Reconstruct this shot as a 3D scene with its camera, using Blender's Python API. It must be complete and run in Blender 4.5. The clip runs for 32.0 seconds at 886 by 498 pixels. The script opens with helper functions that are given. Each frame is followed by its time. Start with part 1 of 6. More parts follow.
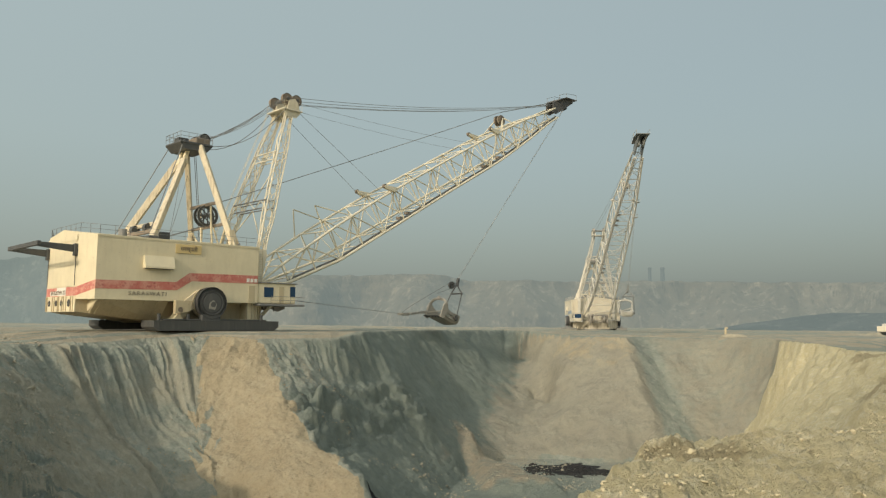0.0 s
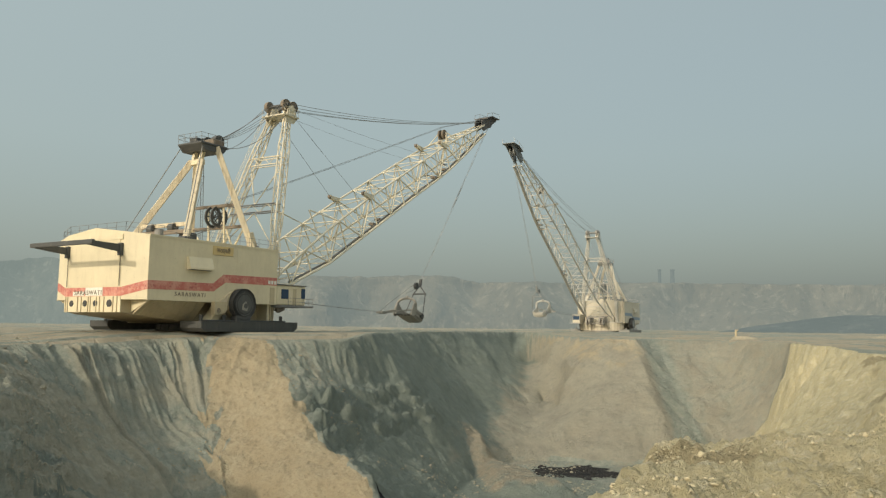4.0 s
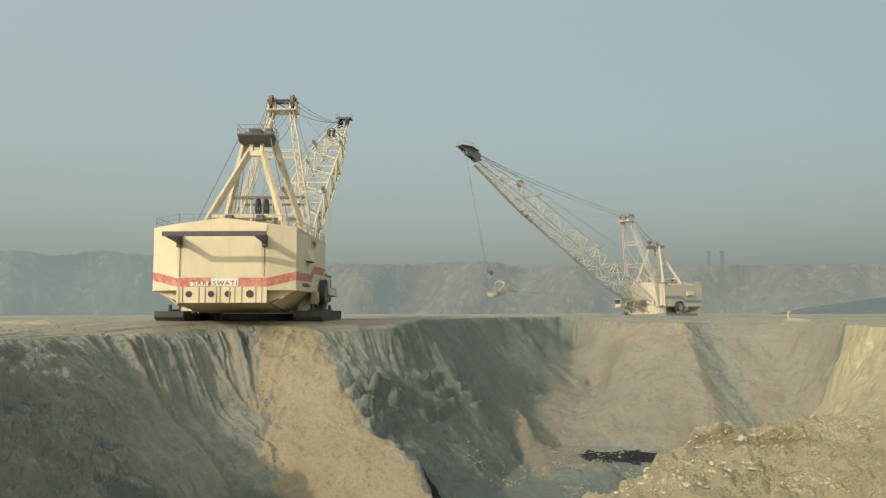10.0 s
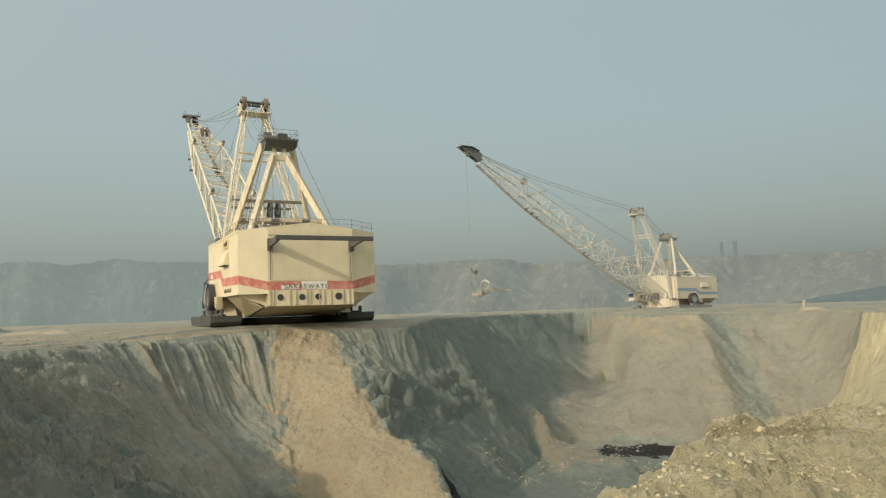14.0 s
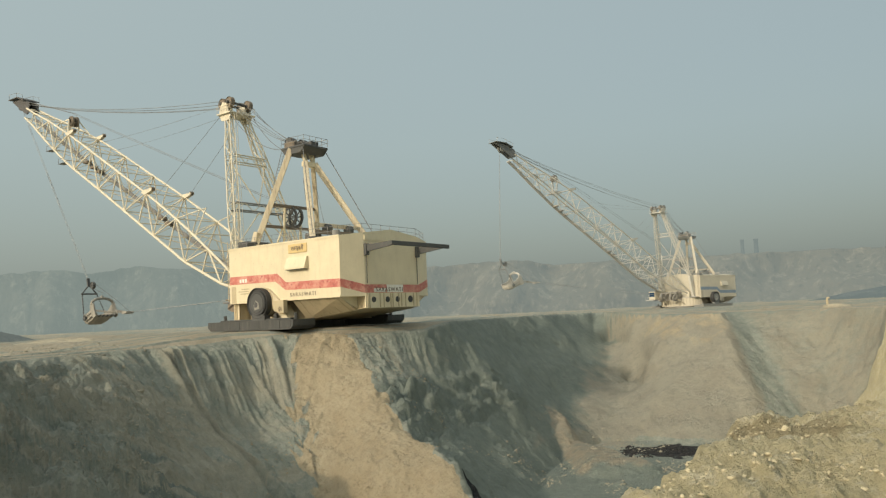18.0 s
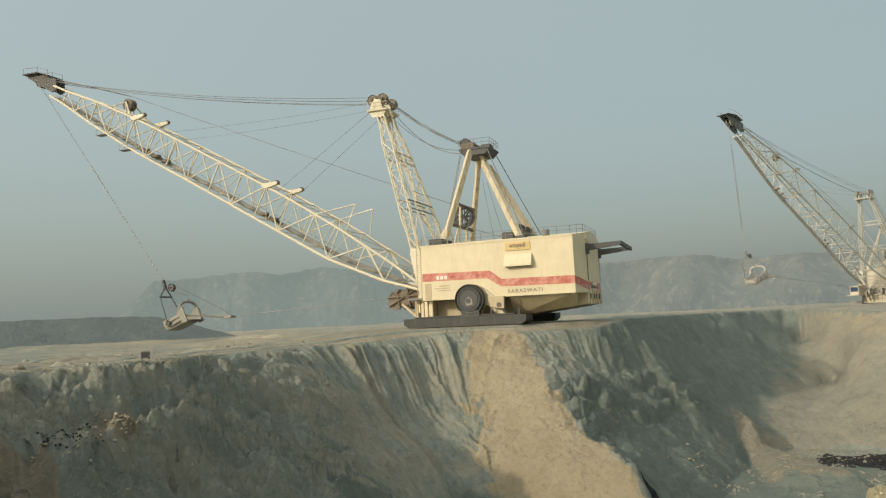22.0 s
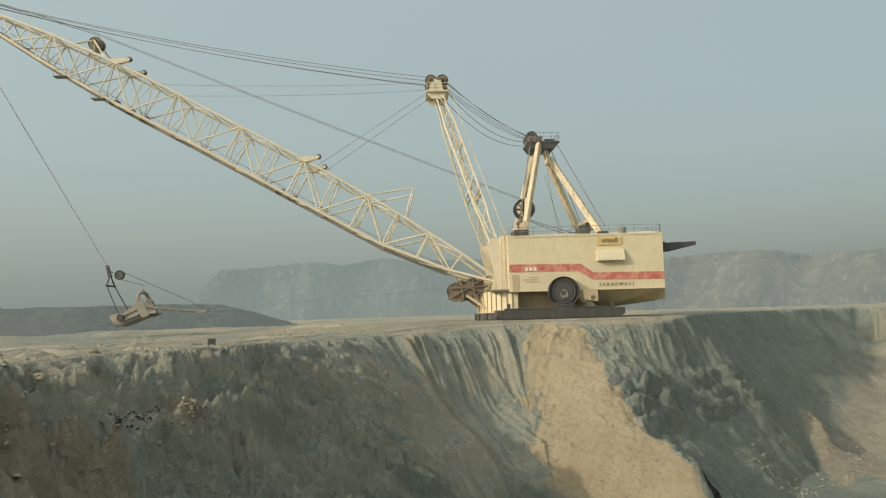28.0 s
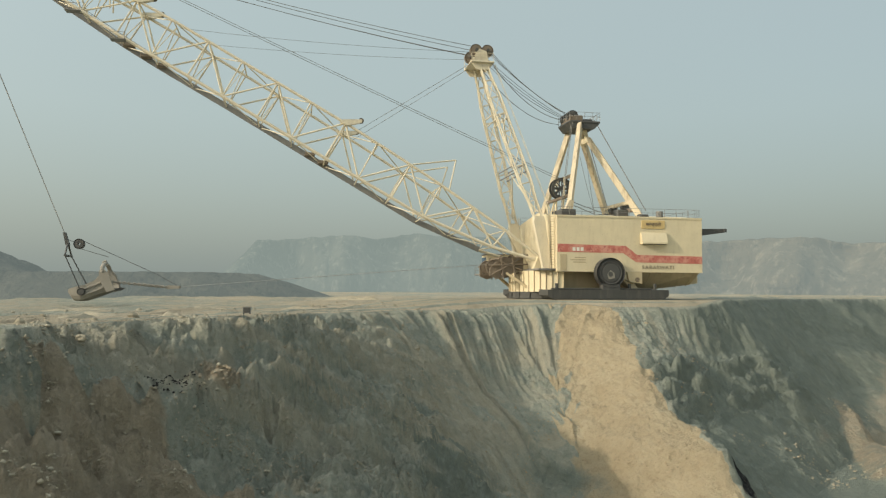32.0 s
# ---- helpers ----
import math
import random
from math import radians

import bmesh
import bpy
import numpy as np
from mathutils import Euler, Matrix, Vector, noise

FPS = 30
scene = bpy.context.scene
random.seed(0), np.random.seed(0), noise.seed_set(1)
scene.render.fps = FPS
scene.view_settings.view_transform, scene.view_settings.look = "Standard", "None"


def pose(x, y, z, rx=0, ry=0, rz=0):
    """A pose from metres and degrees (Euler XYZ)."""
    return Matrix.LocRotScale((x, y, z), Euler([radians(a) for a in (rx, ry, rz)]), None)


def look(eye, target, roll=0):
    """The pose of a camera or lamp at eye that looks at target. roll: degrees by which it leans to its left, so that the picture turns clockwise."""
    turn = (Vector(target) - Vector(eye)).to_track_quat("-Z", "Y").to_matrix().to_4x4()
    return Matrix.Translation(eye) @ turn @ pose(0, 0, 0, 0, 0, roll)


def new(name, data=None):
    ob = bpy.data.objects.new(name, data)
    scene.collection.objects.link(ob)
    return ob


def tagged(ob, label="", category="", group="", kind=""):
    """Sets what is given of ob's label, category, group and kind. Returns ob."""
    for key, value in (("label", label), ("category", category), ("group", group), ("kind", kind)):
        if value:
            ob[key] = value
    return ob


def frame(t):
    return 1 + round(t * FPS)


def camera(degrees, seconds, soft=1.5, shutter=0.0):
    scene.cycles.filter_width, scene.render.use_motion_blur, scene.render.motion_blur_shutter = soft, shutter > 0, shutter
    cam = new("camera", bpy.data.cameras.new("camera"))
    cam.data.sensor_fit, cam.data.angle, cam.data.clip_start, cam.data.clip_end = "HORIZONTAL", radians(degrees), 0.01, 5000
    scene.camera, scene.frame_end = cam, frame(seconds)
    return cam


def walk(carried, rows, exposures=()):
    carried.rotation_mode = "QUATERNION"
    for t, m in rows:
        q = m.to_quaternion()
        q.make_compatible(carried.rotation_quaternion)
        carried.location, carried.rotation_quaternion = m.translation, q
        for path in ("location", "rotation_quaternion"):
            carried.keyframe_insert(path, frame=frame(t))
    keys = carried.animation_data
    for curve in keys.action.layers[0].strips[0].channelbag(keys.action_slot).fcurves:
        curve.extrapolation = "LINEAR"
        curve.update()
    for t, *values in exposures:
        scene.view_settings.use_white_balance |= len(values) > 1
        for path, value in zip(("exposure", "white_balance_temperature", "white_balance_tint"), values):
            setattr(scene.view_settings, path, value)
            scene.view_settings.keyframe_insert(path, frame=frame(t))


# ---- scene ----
# ---------------------------------------------------------------- camera
EYE = 1.05          # height of the lens over the pad of the near machine
cam = camera(61.0, 32.0, soft=1.25)
walk(cam, [(t, pose(x, 0, EYE, rx, ry, rz)) for t, x, rx, ry, rz in [
    (0.0, -0.20, 95.69, -0.46, -0.05), (0.5, -0.20, 95.87, -0.45, 0.01), (1.0, -0.20, 95.97, -0.63, 0.01), (1.5, -0.20, 96.01, -0.88, -0.06),
    (2.0, -0.20, 96.04, -0.75, 0.07), (2.5, -0.20, 95.90, -0.63, 0.07), (3.0, -0.20, 95.71, -0.63, 0.18), (3.5, -0.20, 95.79, -0.76, 0.49),
    (5.5, -0.20, 95.78, -0.26, 0.95), (6.0, -0.20, 94.96, -0.19, 1.68), (6.5, -0.15, 94.97, 1.05, 7.44), (7.0, -0.08, 95.29, 0.43, 7.86),
    (7.5, -0.07, 93.97, 0.69, 7.63), (8.0, -0.05, 93.67, -0.65, 8.81), (8.5, -0.03, 94.49, -0.92, 7.79), (9.0, -0.01, 94.74, -0.38, 5.63),
    (9.5, 0.00, 94.69, -0.42, 4.50), (10.0, 0.00, 94.74, 0.19, 4.11), (10.5, 0.00, 94.80, 0.56, 4.65), (11.0, 0.00, 95.08, 1.03, 5.14),
    (11.5, 0.00, 94.74, 1.38, 5.06), (12.0, 0.00, 94.62, 1.27, 5.05), (12.5, 0.00, 94.55, 1.40, 5.46), (13.0, 0.00, 94.38, 1.52, 5.54),
    (13.5, 0.00, 94.44, 1.74, 5.45), (14.0, 0.00, 94.66, 1.77, 5.11), (14.5, 0.00, 94.96, 1.93, 5.71), (16.5, 0.00, 95.13, 2.20, 5.11),
    (17.0, 0.00, 94.90, 2.19, 5.10), (17.5, 0.00, 94.89, 2.14, 5.72), (18.0, 0.00, 94.90, 2.60, 6.56), (18.5, 0.00, 95.77, 2.05, 8.29),
    (19.0, 0.00, 95.98, 2.02, 8.44), (19.5, 0.00, 96.07, 1.95, 8.71), (20.0, 0.00, 95.77, 1.87, 9.28), (20.5, 0.00, 96.05, 2.19, 8.70),
    (21.0, 0.00, 95.17, 2.93, 13.15), (21.5, 0.00, 95.16, 3.01, 18.26), (22.0, 0.00, 95.31, 2.69, 19.52), (22.5, 0.00, 95.55, 2.15, 19.59),
    (23.0, 0.00, 96.07, 2.09, 20.69), (23.5, 0.00, 95.36, 2.59, 21.43), (24.0, 0.00, 95.02, 2.20, 21.96), (24.5, 0.00, 95.44, 1.77, 22.55),
    (25.0, 0.00, 95.86, 1.66, 23.19), (25.5, 0.00, 95.86, 1.65, 23.20), (27.5, 0.00, 95.08, 1.72, 25.74), (28.0, 0.00, 94.89, 1.71, 24.00),
    (28.5, 0.00, 95.13, 0.96, 20.09), (29.0, 0.00, 95.33, 1.23, 16.88), (29.5, 0.00, 95.70, 0.10, 12.61), (30.0, 0.00, 95.30, -0.15, 13.03),
    (30.5, 0.00, 94.33, -1.43, 22.97), (31.0, 0.00, 94.16, -0.79, 28.93), (31.5, 0.00, 93.04, -0.55, 27.68), (32.0, 0.00, 93.13, -0.28, 26.47),
]], exposures=[(0, -0.10), (5, -0.09), (9, -0.05), (13, -0.07), (19, -0.10), (21, -0.10), (25, -0.06), (29, -0.06), (30, -0.03), (31, 0.04), (32, 0.08)])

# ---------------------------------------------------------------- light
SUN_AZ, SUN_EL = -142.0, 23.5        # degrees from +y to the right; height
world = bpy.data.worlds.new("hazy_sky")
scene.world = world
world.use_nodes = True
wn, wl = world.node_tree.nodes, world.node_tree.links
sky = wn.new("ShaderNodeTexSky")
sky.sky_type = "NISHITA"
sky.sun_disc = False
sky.sun_elevation = radians(SUN_EL)
sky.sun_rotation = radians(SUN_AZ)
sky.dust_density = 6.0
sky.air_density = 1.2
tc = wn.new("ShaderNodeTexCoord")
sep = wn.new("ShaderNodeSeparateXYZ")
wl.new(tc.outputs["Generated"], sep.inputs[0])
ramp = wn.new("ShaderNodeValToRGB")
wl.new(sep.outputs["Z"], ramp.inputs[0])
ramp.color_ramp.elements[0].position = 0.0
ramp.color_ramp.elements[0].color = (0.243, 0.284, 0.264, 1)
ramp.color_ramp.elements[1].position = 1.0
ramp.color_ramp.elements[1].color = (1.0, 1.06, 1.0, 1)
for pos, col in ((0.10, (0.279, 0.328, 0.305, 1)), (0.22, (0.335, 0.396, 0.368, 1)), (0.42, (0.373, 0.438, 0.408, 1)), (0.62, (0.68, 0.75, 0.71, 1))):
    e = ramp.color_ramp.elements.new(pos)
    e.color = col
dim = wn.new("ShaderNodeMix")
dim.data_type = "RGBA"
dim.blend_type = "MIX"
dim.inputs[0].default_value = 0.06
wl.new(ramp.outputs[0], dim.inputs[6])
wl.new(sky.outputs[0], dim.inputs[7])
# the haze is brighter on the sun's side
side = wn.new("ShaderNodeMath")
side.operation = "MULTIPLY_ADD"
wl.new(sep.outputs["X"], side.inputs[0])
side.inputs[1].default_value, side.inputs[2].default_value = -0.15, 0.92
tone = wn.new("ShaderNodeVectorMath")
tone.operation = "SCALE"
wl.new(dim.outputs[2], tone.inputs[0])
wl.new(side.outputs[0], tone.inputs["Scale"])
# broad aureole round the sun in the dusty air
sa, se = radians(SUN_AZ), radians(SUN_EL)
SUN_DIR = Vector((math.sin(sa) * math.cos(se), math.cos(sa) * math.cos(se), math.sin(se)))
near_sun = wn.new("ShaderNodeVectorMath")
near_sun.operation = "DOT_PRODUCT"
wl.new(tc.outputs["Generated"], near_sun.inputs[0])
near_sun.inputs[1].default_value = SUN_DIR
aureole = wn.new("ShaderNodeMath")
aureole.operation = "POWER"
aureole.use_clamp = True
wl.new(near_sun.outputs["Value"], aureole.inputs[0])
aureole.inputs[1].default_value = 3.0
glow = wn.new("ShaderNodeMix")
glow.data_type, glow.blend_type = "RGBA", "ADD"
wl.new(aureole.outputs[0], glow.inputs[0])
wl.new(tone.outputs[0], glow.inputs[6])
glow.inputs[7].default_value = (0.45, 0.42, 0.35, 1)
wl.new(glow.outputs[2], wn["Background"].inputs[0])
wn["Background"].inputs[1].default_value = 1.0
sun_data = bpy.data.lights.new("sun", "SUN")
sun_data.energy = 2.45
sun_data.angle = radians(1.2)
sun_data.color = (1.0, 0.875, 0.69)
sun = new("sun", sun_data)
sun.matrix_world = look(SUN_DIR * 300, (0, 0, 0))


# ---------------------------------------------------------------- materials
def nodes(name):
    m = bpy.data.materials.new(name)
    m.use_nodes = True
    nt = m.node_tree
    return m, nt, nt.nodes["Principled BSDF"]


def mixed(nt, fac, a, b, blend="MIX"):
    n = nt.nodes.new("ShaderNodeMix")
    n.data_type, n.blend_type = "RGBA", blend
    for k, v in ((0, fac), (6, a), (7, b)):
        if hasattr(v, "links"):
            nt.links.new(v, n.inputs[k])
        else:
            n.inputs[k].default_value = v if k == 0 else (*v[:3], 1)
    return n.outputs[2]


def noisy(nt, scale, detail=6.0, rough=0.6, lo=0.35, hi=0.65, squash=None, coord="Object", w=0.0):
    tcn = nt.nodes.new("ShaderNodeTexCoord")
    n = nt.nodes.new("ShaderNodeTexNoise")
    n.inputs["Scale"].default_value, n.inputs["Detail"].default_value, n.inputs["Roughness"].default_value = scale, detail, rough
    mp = nt.nodes.new("ShaderNodeMapping")
    mp.inputs["Location"].default_value = (w, w * 0.7, w * 1.3)
    if squash:
        mp.inputs["Scale"].default_value = squash
    nt.links.new(tcn.outputs[coord], mp.inputs[0])
    nt.links.new(mp.outputs[0], n.inputs["Vector"])
    r = nt.nodes.new("ShaderNodeMapRange")
    r.inputs[1].default_value, r.inputs[2].default_value = lo, hi
    nt.links.new(n.outputs["Fac"], r.inputs[0])
    return r.outputs[0]


def bumped(nt, bsdf, height, strength, dist):
    b = nt.nodes.new("ShaderNodeBump")
    b.inputs["Strength"].default_value, b.inputs["Distance"].default_value = strength, dist
    nt.links.new(height, b.inputs["Height"])
    nt.links.new(b.outputs[0], bsdf.inputs["Normal"])


def paint(name, base, worn, rough=0.55, rust=0.5, scale=1.2, streak=True, metal=0.0, streaks=0.45):
    """Weathered machine paint: dust patches, fine grime and streaks that run down."""
    m, nt, b = nodes(name)
    c = mixed(nt, noisy(nt, scale * 0.35, 5, 0.6, 0.3, 0.75), base, [x * 0.86 for x in base])
    if streak:
        st = nt.nodes.new("ShaderNodeMath")
        st.operation = "MULTIPLY"
        st.inputs[1].default_value = streaks
        nt.links.new(noisy(nt, scale * 1.6, 4, 0.6, 0.50, 0.8, (1, 1, 0.16), w=3.1), st.inputs[0])
        c = mixed(nt, st.outputs[0], c, worn)
    s = nt.nodes.new("ShaderNodeMath")
    s.operation = "MULTIPLY"
    nt.links.new(noisy(nt, scale * 3.0, 8, 0.7, 0.60, 0.72, w=7.7), s.inputs[0])
    s.inputs[1].default_value = rust
    c = mixed(nt, s.outputs[0], c, (0.16, 0.085, 0.05))
    nt.links.new(c, b.inputs["Base Color"])
    b.inputs["Roughness"].default_value, b.inputs["Metallic"].default_value = rough, metal
    bumped(nt, b, noisy(nt, scale * 8, 4, 0.6, 0.2, 0.8), 0.15, 0.02)
    return m


M = {}
M["cream"] = paint("cream_paint", (0.71, 0.625, 0.43), (0.54, 0.46, 0.31), rust=0.3)
M["stained"] = paint("rust_stained_cream_paint", (0.62, 0.54, 0.385), (0.27, 0.20, 0.125), rust=0.6, scale=1.6, streaks=1.0)
M["boom"] = paint("boom_paint", (0.70, 0.64, 0.49), (0.43, 0.375, 0.28), rust=0.45, scale=2.0)


def flaking(name, base, pale, deep):
    """Painted band that has faded and flaked in patches."""
    m, nt, b = nodes(name)
    c = mixed(nt, noisy(nt, 0.9, 6, 0.7, 0.44, 0.58, w=2), base, pale)
    c = mixed(nt, noisy(nt, 2.2, 7, 0.72, 0.54, 0.64, w=6), c, deep)
    c = mixed(nt, noisy(nt, 3.4, 7, 0.75, 0.60, 0.68, w=9), c, (0.62, 0.53, 0.37))
    nt.links.new(c, b.inputs["Base Color"])
    b.inputs["Roughness"].default_value = 0.65
    return m


M["red"] = flaking("faded_red_paint", (0.50, 0.155, 0.12), (0.60, 0.29, 0.22), (0.36, 0.10, 0.085))
M["blue"] = paint("faded_blue_paint", (0.10, 0.20, 0.33), (0.25, 0.31, 0.36), rust=0.1)
M["white"] = paint("dusty_white_paint", (0.78, 0.76, 0.68), (0.55, 0.50, 0.40), rust=0.1)
M["sign"] = paint("yellow_sign_paint", (0.66, 0.50, 0.23), (0.52, 0.36, 0.17), rust=0.25)
M["letter"] = paint("dark_letter_paint", (0.20, 0.16, 0.12), (0.30, 0.25, 0.18), rust=0.0, streak=False)
M["dark"] = paint("greasy_dark_steel", (0.075, 0.077, 0.074), (0.14, 0.13, 0.11), rust=0.25, rough=0.6)
M["shoe"] = paint("dusty_black_steel", (0.066, 0.068, 0.064), (0.15, 0.138, 0.118), rust=0.2, rough=0.8)
M["head"] = paint("dark_grey_steel", (0.09, 0.088, 0.085), (0.16, 0.12, 0.10), rust=0.4, rough=0.7)
M["black"] = paint("black_grease", (0.05, 0.051, 0.05), (0.09, 0.085, 0.078), rust=0.1, streak=False, rough=0.7)
M["rope"] = paint("steel_rope", (0.19, 0.195, 0.19), (0.24, 0.235, 0.22), rust=0.0, streak=False, rough=0.7)
M["bucket"] = paint("worn_bucket_steel", (0.29, 0.275, 0.235), (0.215, 0.20, 0.165), rust=0.5, rough=0.7)
M["machinery"] = paint("rusty_machinery", (0.20, 0.165, 0.125), (0.32, 0.26, 0.18), rust=0.8, rough=0.8, scale=3.0)
M["under"] = paint("dusty_underframe_paint", (0.50, 0.42, 0.27), (0.26, 0.22, 0.15), rust=0.5)
M["pipe"] = paint("grey_pipe_paint", (0.20, 0.20, 0.19), (0.3, 0.28, 0.24), rust=0.2)
# paints paled and greyed to put distance haze into colour, for the far machine
D = {"cream": paint("hazed_cream", (0.60, 0.55, 0.43), (0.50, 0.46, 0.37), rust=0.08), "boom": paint("hazed_boom_paint", (0.60, 0.575, 0.50), (0.50, 0.475, 0.41), rust=0.08, scale=2.0),
     "dark": paint("hazed_steel", (0.22, 0.23, 0.22), (0.29, 0.285, 0.26), rust=0.05), "head": paint("hazed_head_steel", (0.15, 0.16, 0.158), (0.22, 0.215, 0.20), rust=0.05),
     "rope": paint("hazed_rope", (0.30, 0.31, 0.30), (0.33, 0.33, 0.31), rust=0.0, streak=False), "stained": paint("hazed_stained_paint", (0.60, 0.55, 0.44), (0.48, 0.43, 0.34), rust=0.1),
     "machinery": paint("hazed_machinery", (0.33, 0.31, 0.27), (0.37, 0.34, 0.295), rust=0.1), "shoe": paint("hazed_shoe_steel", (0.23, 0.23, 0.21), (0.29, 0.28, 0.245), rust=0.05),
     "under": paint("hazed_underframe", (0.47, 0.42, 0.32), (0.39, 0.35, 0.27), rust=0.15), "pipe": paint("hazed_rail_paint", (0.46, 0.445, 0.40), (0.44, 0.42, 0.37), rust=0.05),
     "blue": paint("hazed_blue_paint", (0.24, 0.31, 0.38), (0.36, 0.40, 0.42), rust=0.05), "bucket": paint("hazed_bucket_steel", (0.50, 0.48, 0.42), (0.40, 0.38, 0.33), rust=0.1)}
m, nt, b = nodes("cab_glass")
b.inputs["Base Color"].default_value = (0.02, 0.05, 0.10, 1)
b.inputs["Roughness"].default_value = 0.08
M["glass"] = m


def earth():
    """Overburden: grey clay with sand, coal and ochre zones, at metre, hand and grain size."""
    m, nt, b = nodes("overburden_earth")

    def zone(name, lo, hi, amount=0.5):
        a = nt.nodes.new("ShaderNodeAttribute")
        a.attribute_name = name
        ad = nt.nodes.new("ShaderNodeMath")
        ad.operation = "ADD"
        nt.links.new(a.outputs["Fac"], ad.inputs[0])
        mu = nt.nodes.new("ShaderNodeMath")
        mu.operation = "MULTIPLY_ADD"
        nt.links.new(noisy(nt, 0.45, 8, 0.7, 0.2, 0.8, w=len(name)), mu.inputs[0])
        mu.inputs[1].default_value, mu.inputs[2].default_value = amount, -amount / 2
        nt.links.new(mu.outputs[0], ad.inputs[1])
        r = nt.nodes.new("ShaderNodeMapRange")
        r.inputs[1].default_value, r.inputs[2].default_value = lo, hi
        nt.links.new(ad.outputs[0], r.inputs[0])
        return r.outputs[0]

    clay = mixed(nt, noisy(nt, 0.12, 7, 0.62, 0.3, 0.7), (0.198, 0.222, 0.190), (0.280, 0.300, 0.252))
    clay = mixed(nt, noisy(nt, 1.1, 9, 0.7, 0.45, 0.75, w=4), clay, (0.352, 0.352, 0.292))
    clay = mixed(nt, noisy(nt, 2.2, 8, 0.7, 0.55, 0.75, w=9), clay, (0.145, 0.165, 0.150))
    sand = mixed(nt, noisy(nt, 0.25, 8, 0.65, 0.3, 0.7, w=2), (0.350, 0.290, 0.190), (0.430, 0.370, 0.255))
    sand = mixed(nt, noisy(nt, 1.8, 8, 0.7, 0.5, 0.75, w=5), sand, (0.270, 0.222, 0.150))
    pale = mixed(nt, noisy(nt, 0.3, 8, 0.7, 0.3, 0.7, w=6), (0.575, 0.515, 0.335), (0.475, 0.415, 0.250))
    pale = mixed(nt, noisy(nt, 2.5, 8, 0.75, 0.5, 0.7, w=8), pale, (0.630, 0.590, 0.445))
    buff = mixed(nt, noisy(nt, 0.2, 8, 0.65, 0.3, 0.7, w=12), (0.261, 0.243, 0.193), (0.332, 0.314, 0.246))
    buff = mixed(nt, noisy(nt, 1.1, 8, 0.7, 0.5, 0.75, w=13), buff, (0.221, 0.217, 0.180))
    coal = mixed(nt, noisy(nt, 1.5, 8, 0.7, 0.4, 0.7), (0.011, 0.012, 0.014), (0.057, 0.058, 0.058))
    track = mixed(nt, noisy(nt, 0.4, 8, 0.7, 0.3, 0.7, w=11), (0.310, 0.272, 0.200), (0.410, 0.370, 0.285))
    c = mixed(nt, zone("track", 0.4, 0.6), clay, track)
    c = mixed(nt, zone("brown", 0.5, 0.85, 0.5), c, mixed(nt, noisy(nt, 1.3, 8, 0.7, 0.3, 0.7, w=17), (0.270, 0.260, 0.205), (0.359, 0.349, 0.278)))
    c = mixed(nt, zone("buff", 0.35, 0.65, 0.5), c, buff)
    c = mixed(nt, zone("sand", 0.42, 0.58, 0.35), c, sand)
    c = mixed(nt, zone("pale", 0.4, 0.6), c, pale)
    c = mixed(nt, zone("ochre", 0.3, 0.7, 0.6), c, mixed(nt, noisy(nt, 1.5, 6, 0.6, 0.3, 0.7, w=15), (0.342, 0.291, 0.175), (0.418, 0.362, 0.233)))
    # dark grey-green: wet patches, and shade painted on nose, bowl and floor
    c = mixed(nt, zone("damp", 0.35, 0.75, 0.5), c, mixed(nt, noisy(nt, 0.9, 8, 0.7, 0.35, 0.7, w=19), (0.158, 0.185, 0.160), (0.210, 0.235, 0.203)))
    c = mixed(nt, zone("slip", 0.35, 0.6, 0.5), c, mixed(nt, noisy(nt, 1.6, 8, 0.72, 0.35, 0.65, w=25), (0.245, 0.215, 0.160), (0.320, 0.282, 0.212)))
    c = mixed(nt, zone("coal", 0.45, 0.55), c, coal)
    # crumbs and damp specks of hand size over every kind of earth
    c = mixed(nt, noisy(nt, 5.0, 6, 0.75, 0.56, 0.70, w=21), c, mixed(nt, 0.4, c, (0.09, 0.09, 0.08)))
    c = mixed(nt, noisy(nt, 3.3, 7, 0.75, 0.58, 0.72, w=23), c, mixed(nt, 0.4, c, (0.50, 0.46, 0.36)))
    nt.links.new(c, b.inputs["Base Color"])
    b.inputs["Roughness"].default_value = 0.95
    b.inputs["Specular IOR Level"].default_value = 0.15
    tcv = nt.nodes.new("ShaderNodeTexCoord")
    vor = nt.nodes.new("ShaderNodeTexVoronoi")
    vor.inputs["Scale"].default_value = 3.4
    wob = nt.nodes.new("ShaderNodeVectorMath")
    wob.operation = "ADD"
    nz = nt.nodes.new("ShaderNodeTexNoise")
    nz.inputs["Scale"].default_value, nz.inputs["Detail"].default_value = 1.2, 5
    nt.links.new(tcv.outputs["Object"], nz.inputs["Vector"])
    nt.links.new(tcv.outputs["Object"], wob.inputs[0])
    nt.links.new(nz.outputs["Color"], wob.inputs[1])
    nt.links.new(wob.outputs[0], vor.inputs["Vector"])
    h = noisy(nt, 1.3, 10, 0.72, 0.2, 0.8)
    for other, amount in ((noisy(nt, 6.0, 7, 0.75, 0.2, 0.8), 0.5), (noisy(nt, 24.0, 5, 0.7, 0.2, 0.8, w=31), 0.18), (vor.outputs["Distance"], -0.45)):
        ad = nt.nodes.new("ShaderNodeMath")
        ad.operation = "MULTIPLY_ADD"
        nt.links.new(other, ad.inputs[0])
        ad.inputs[1].default_value = amount
        nt.links.new(h, ad.inputs[2])
        h = ad.outputs[0]
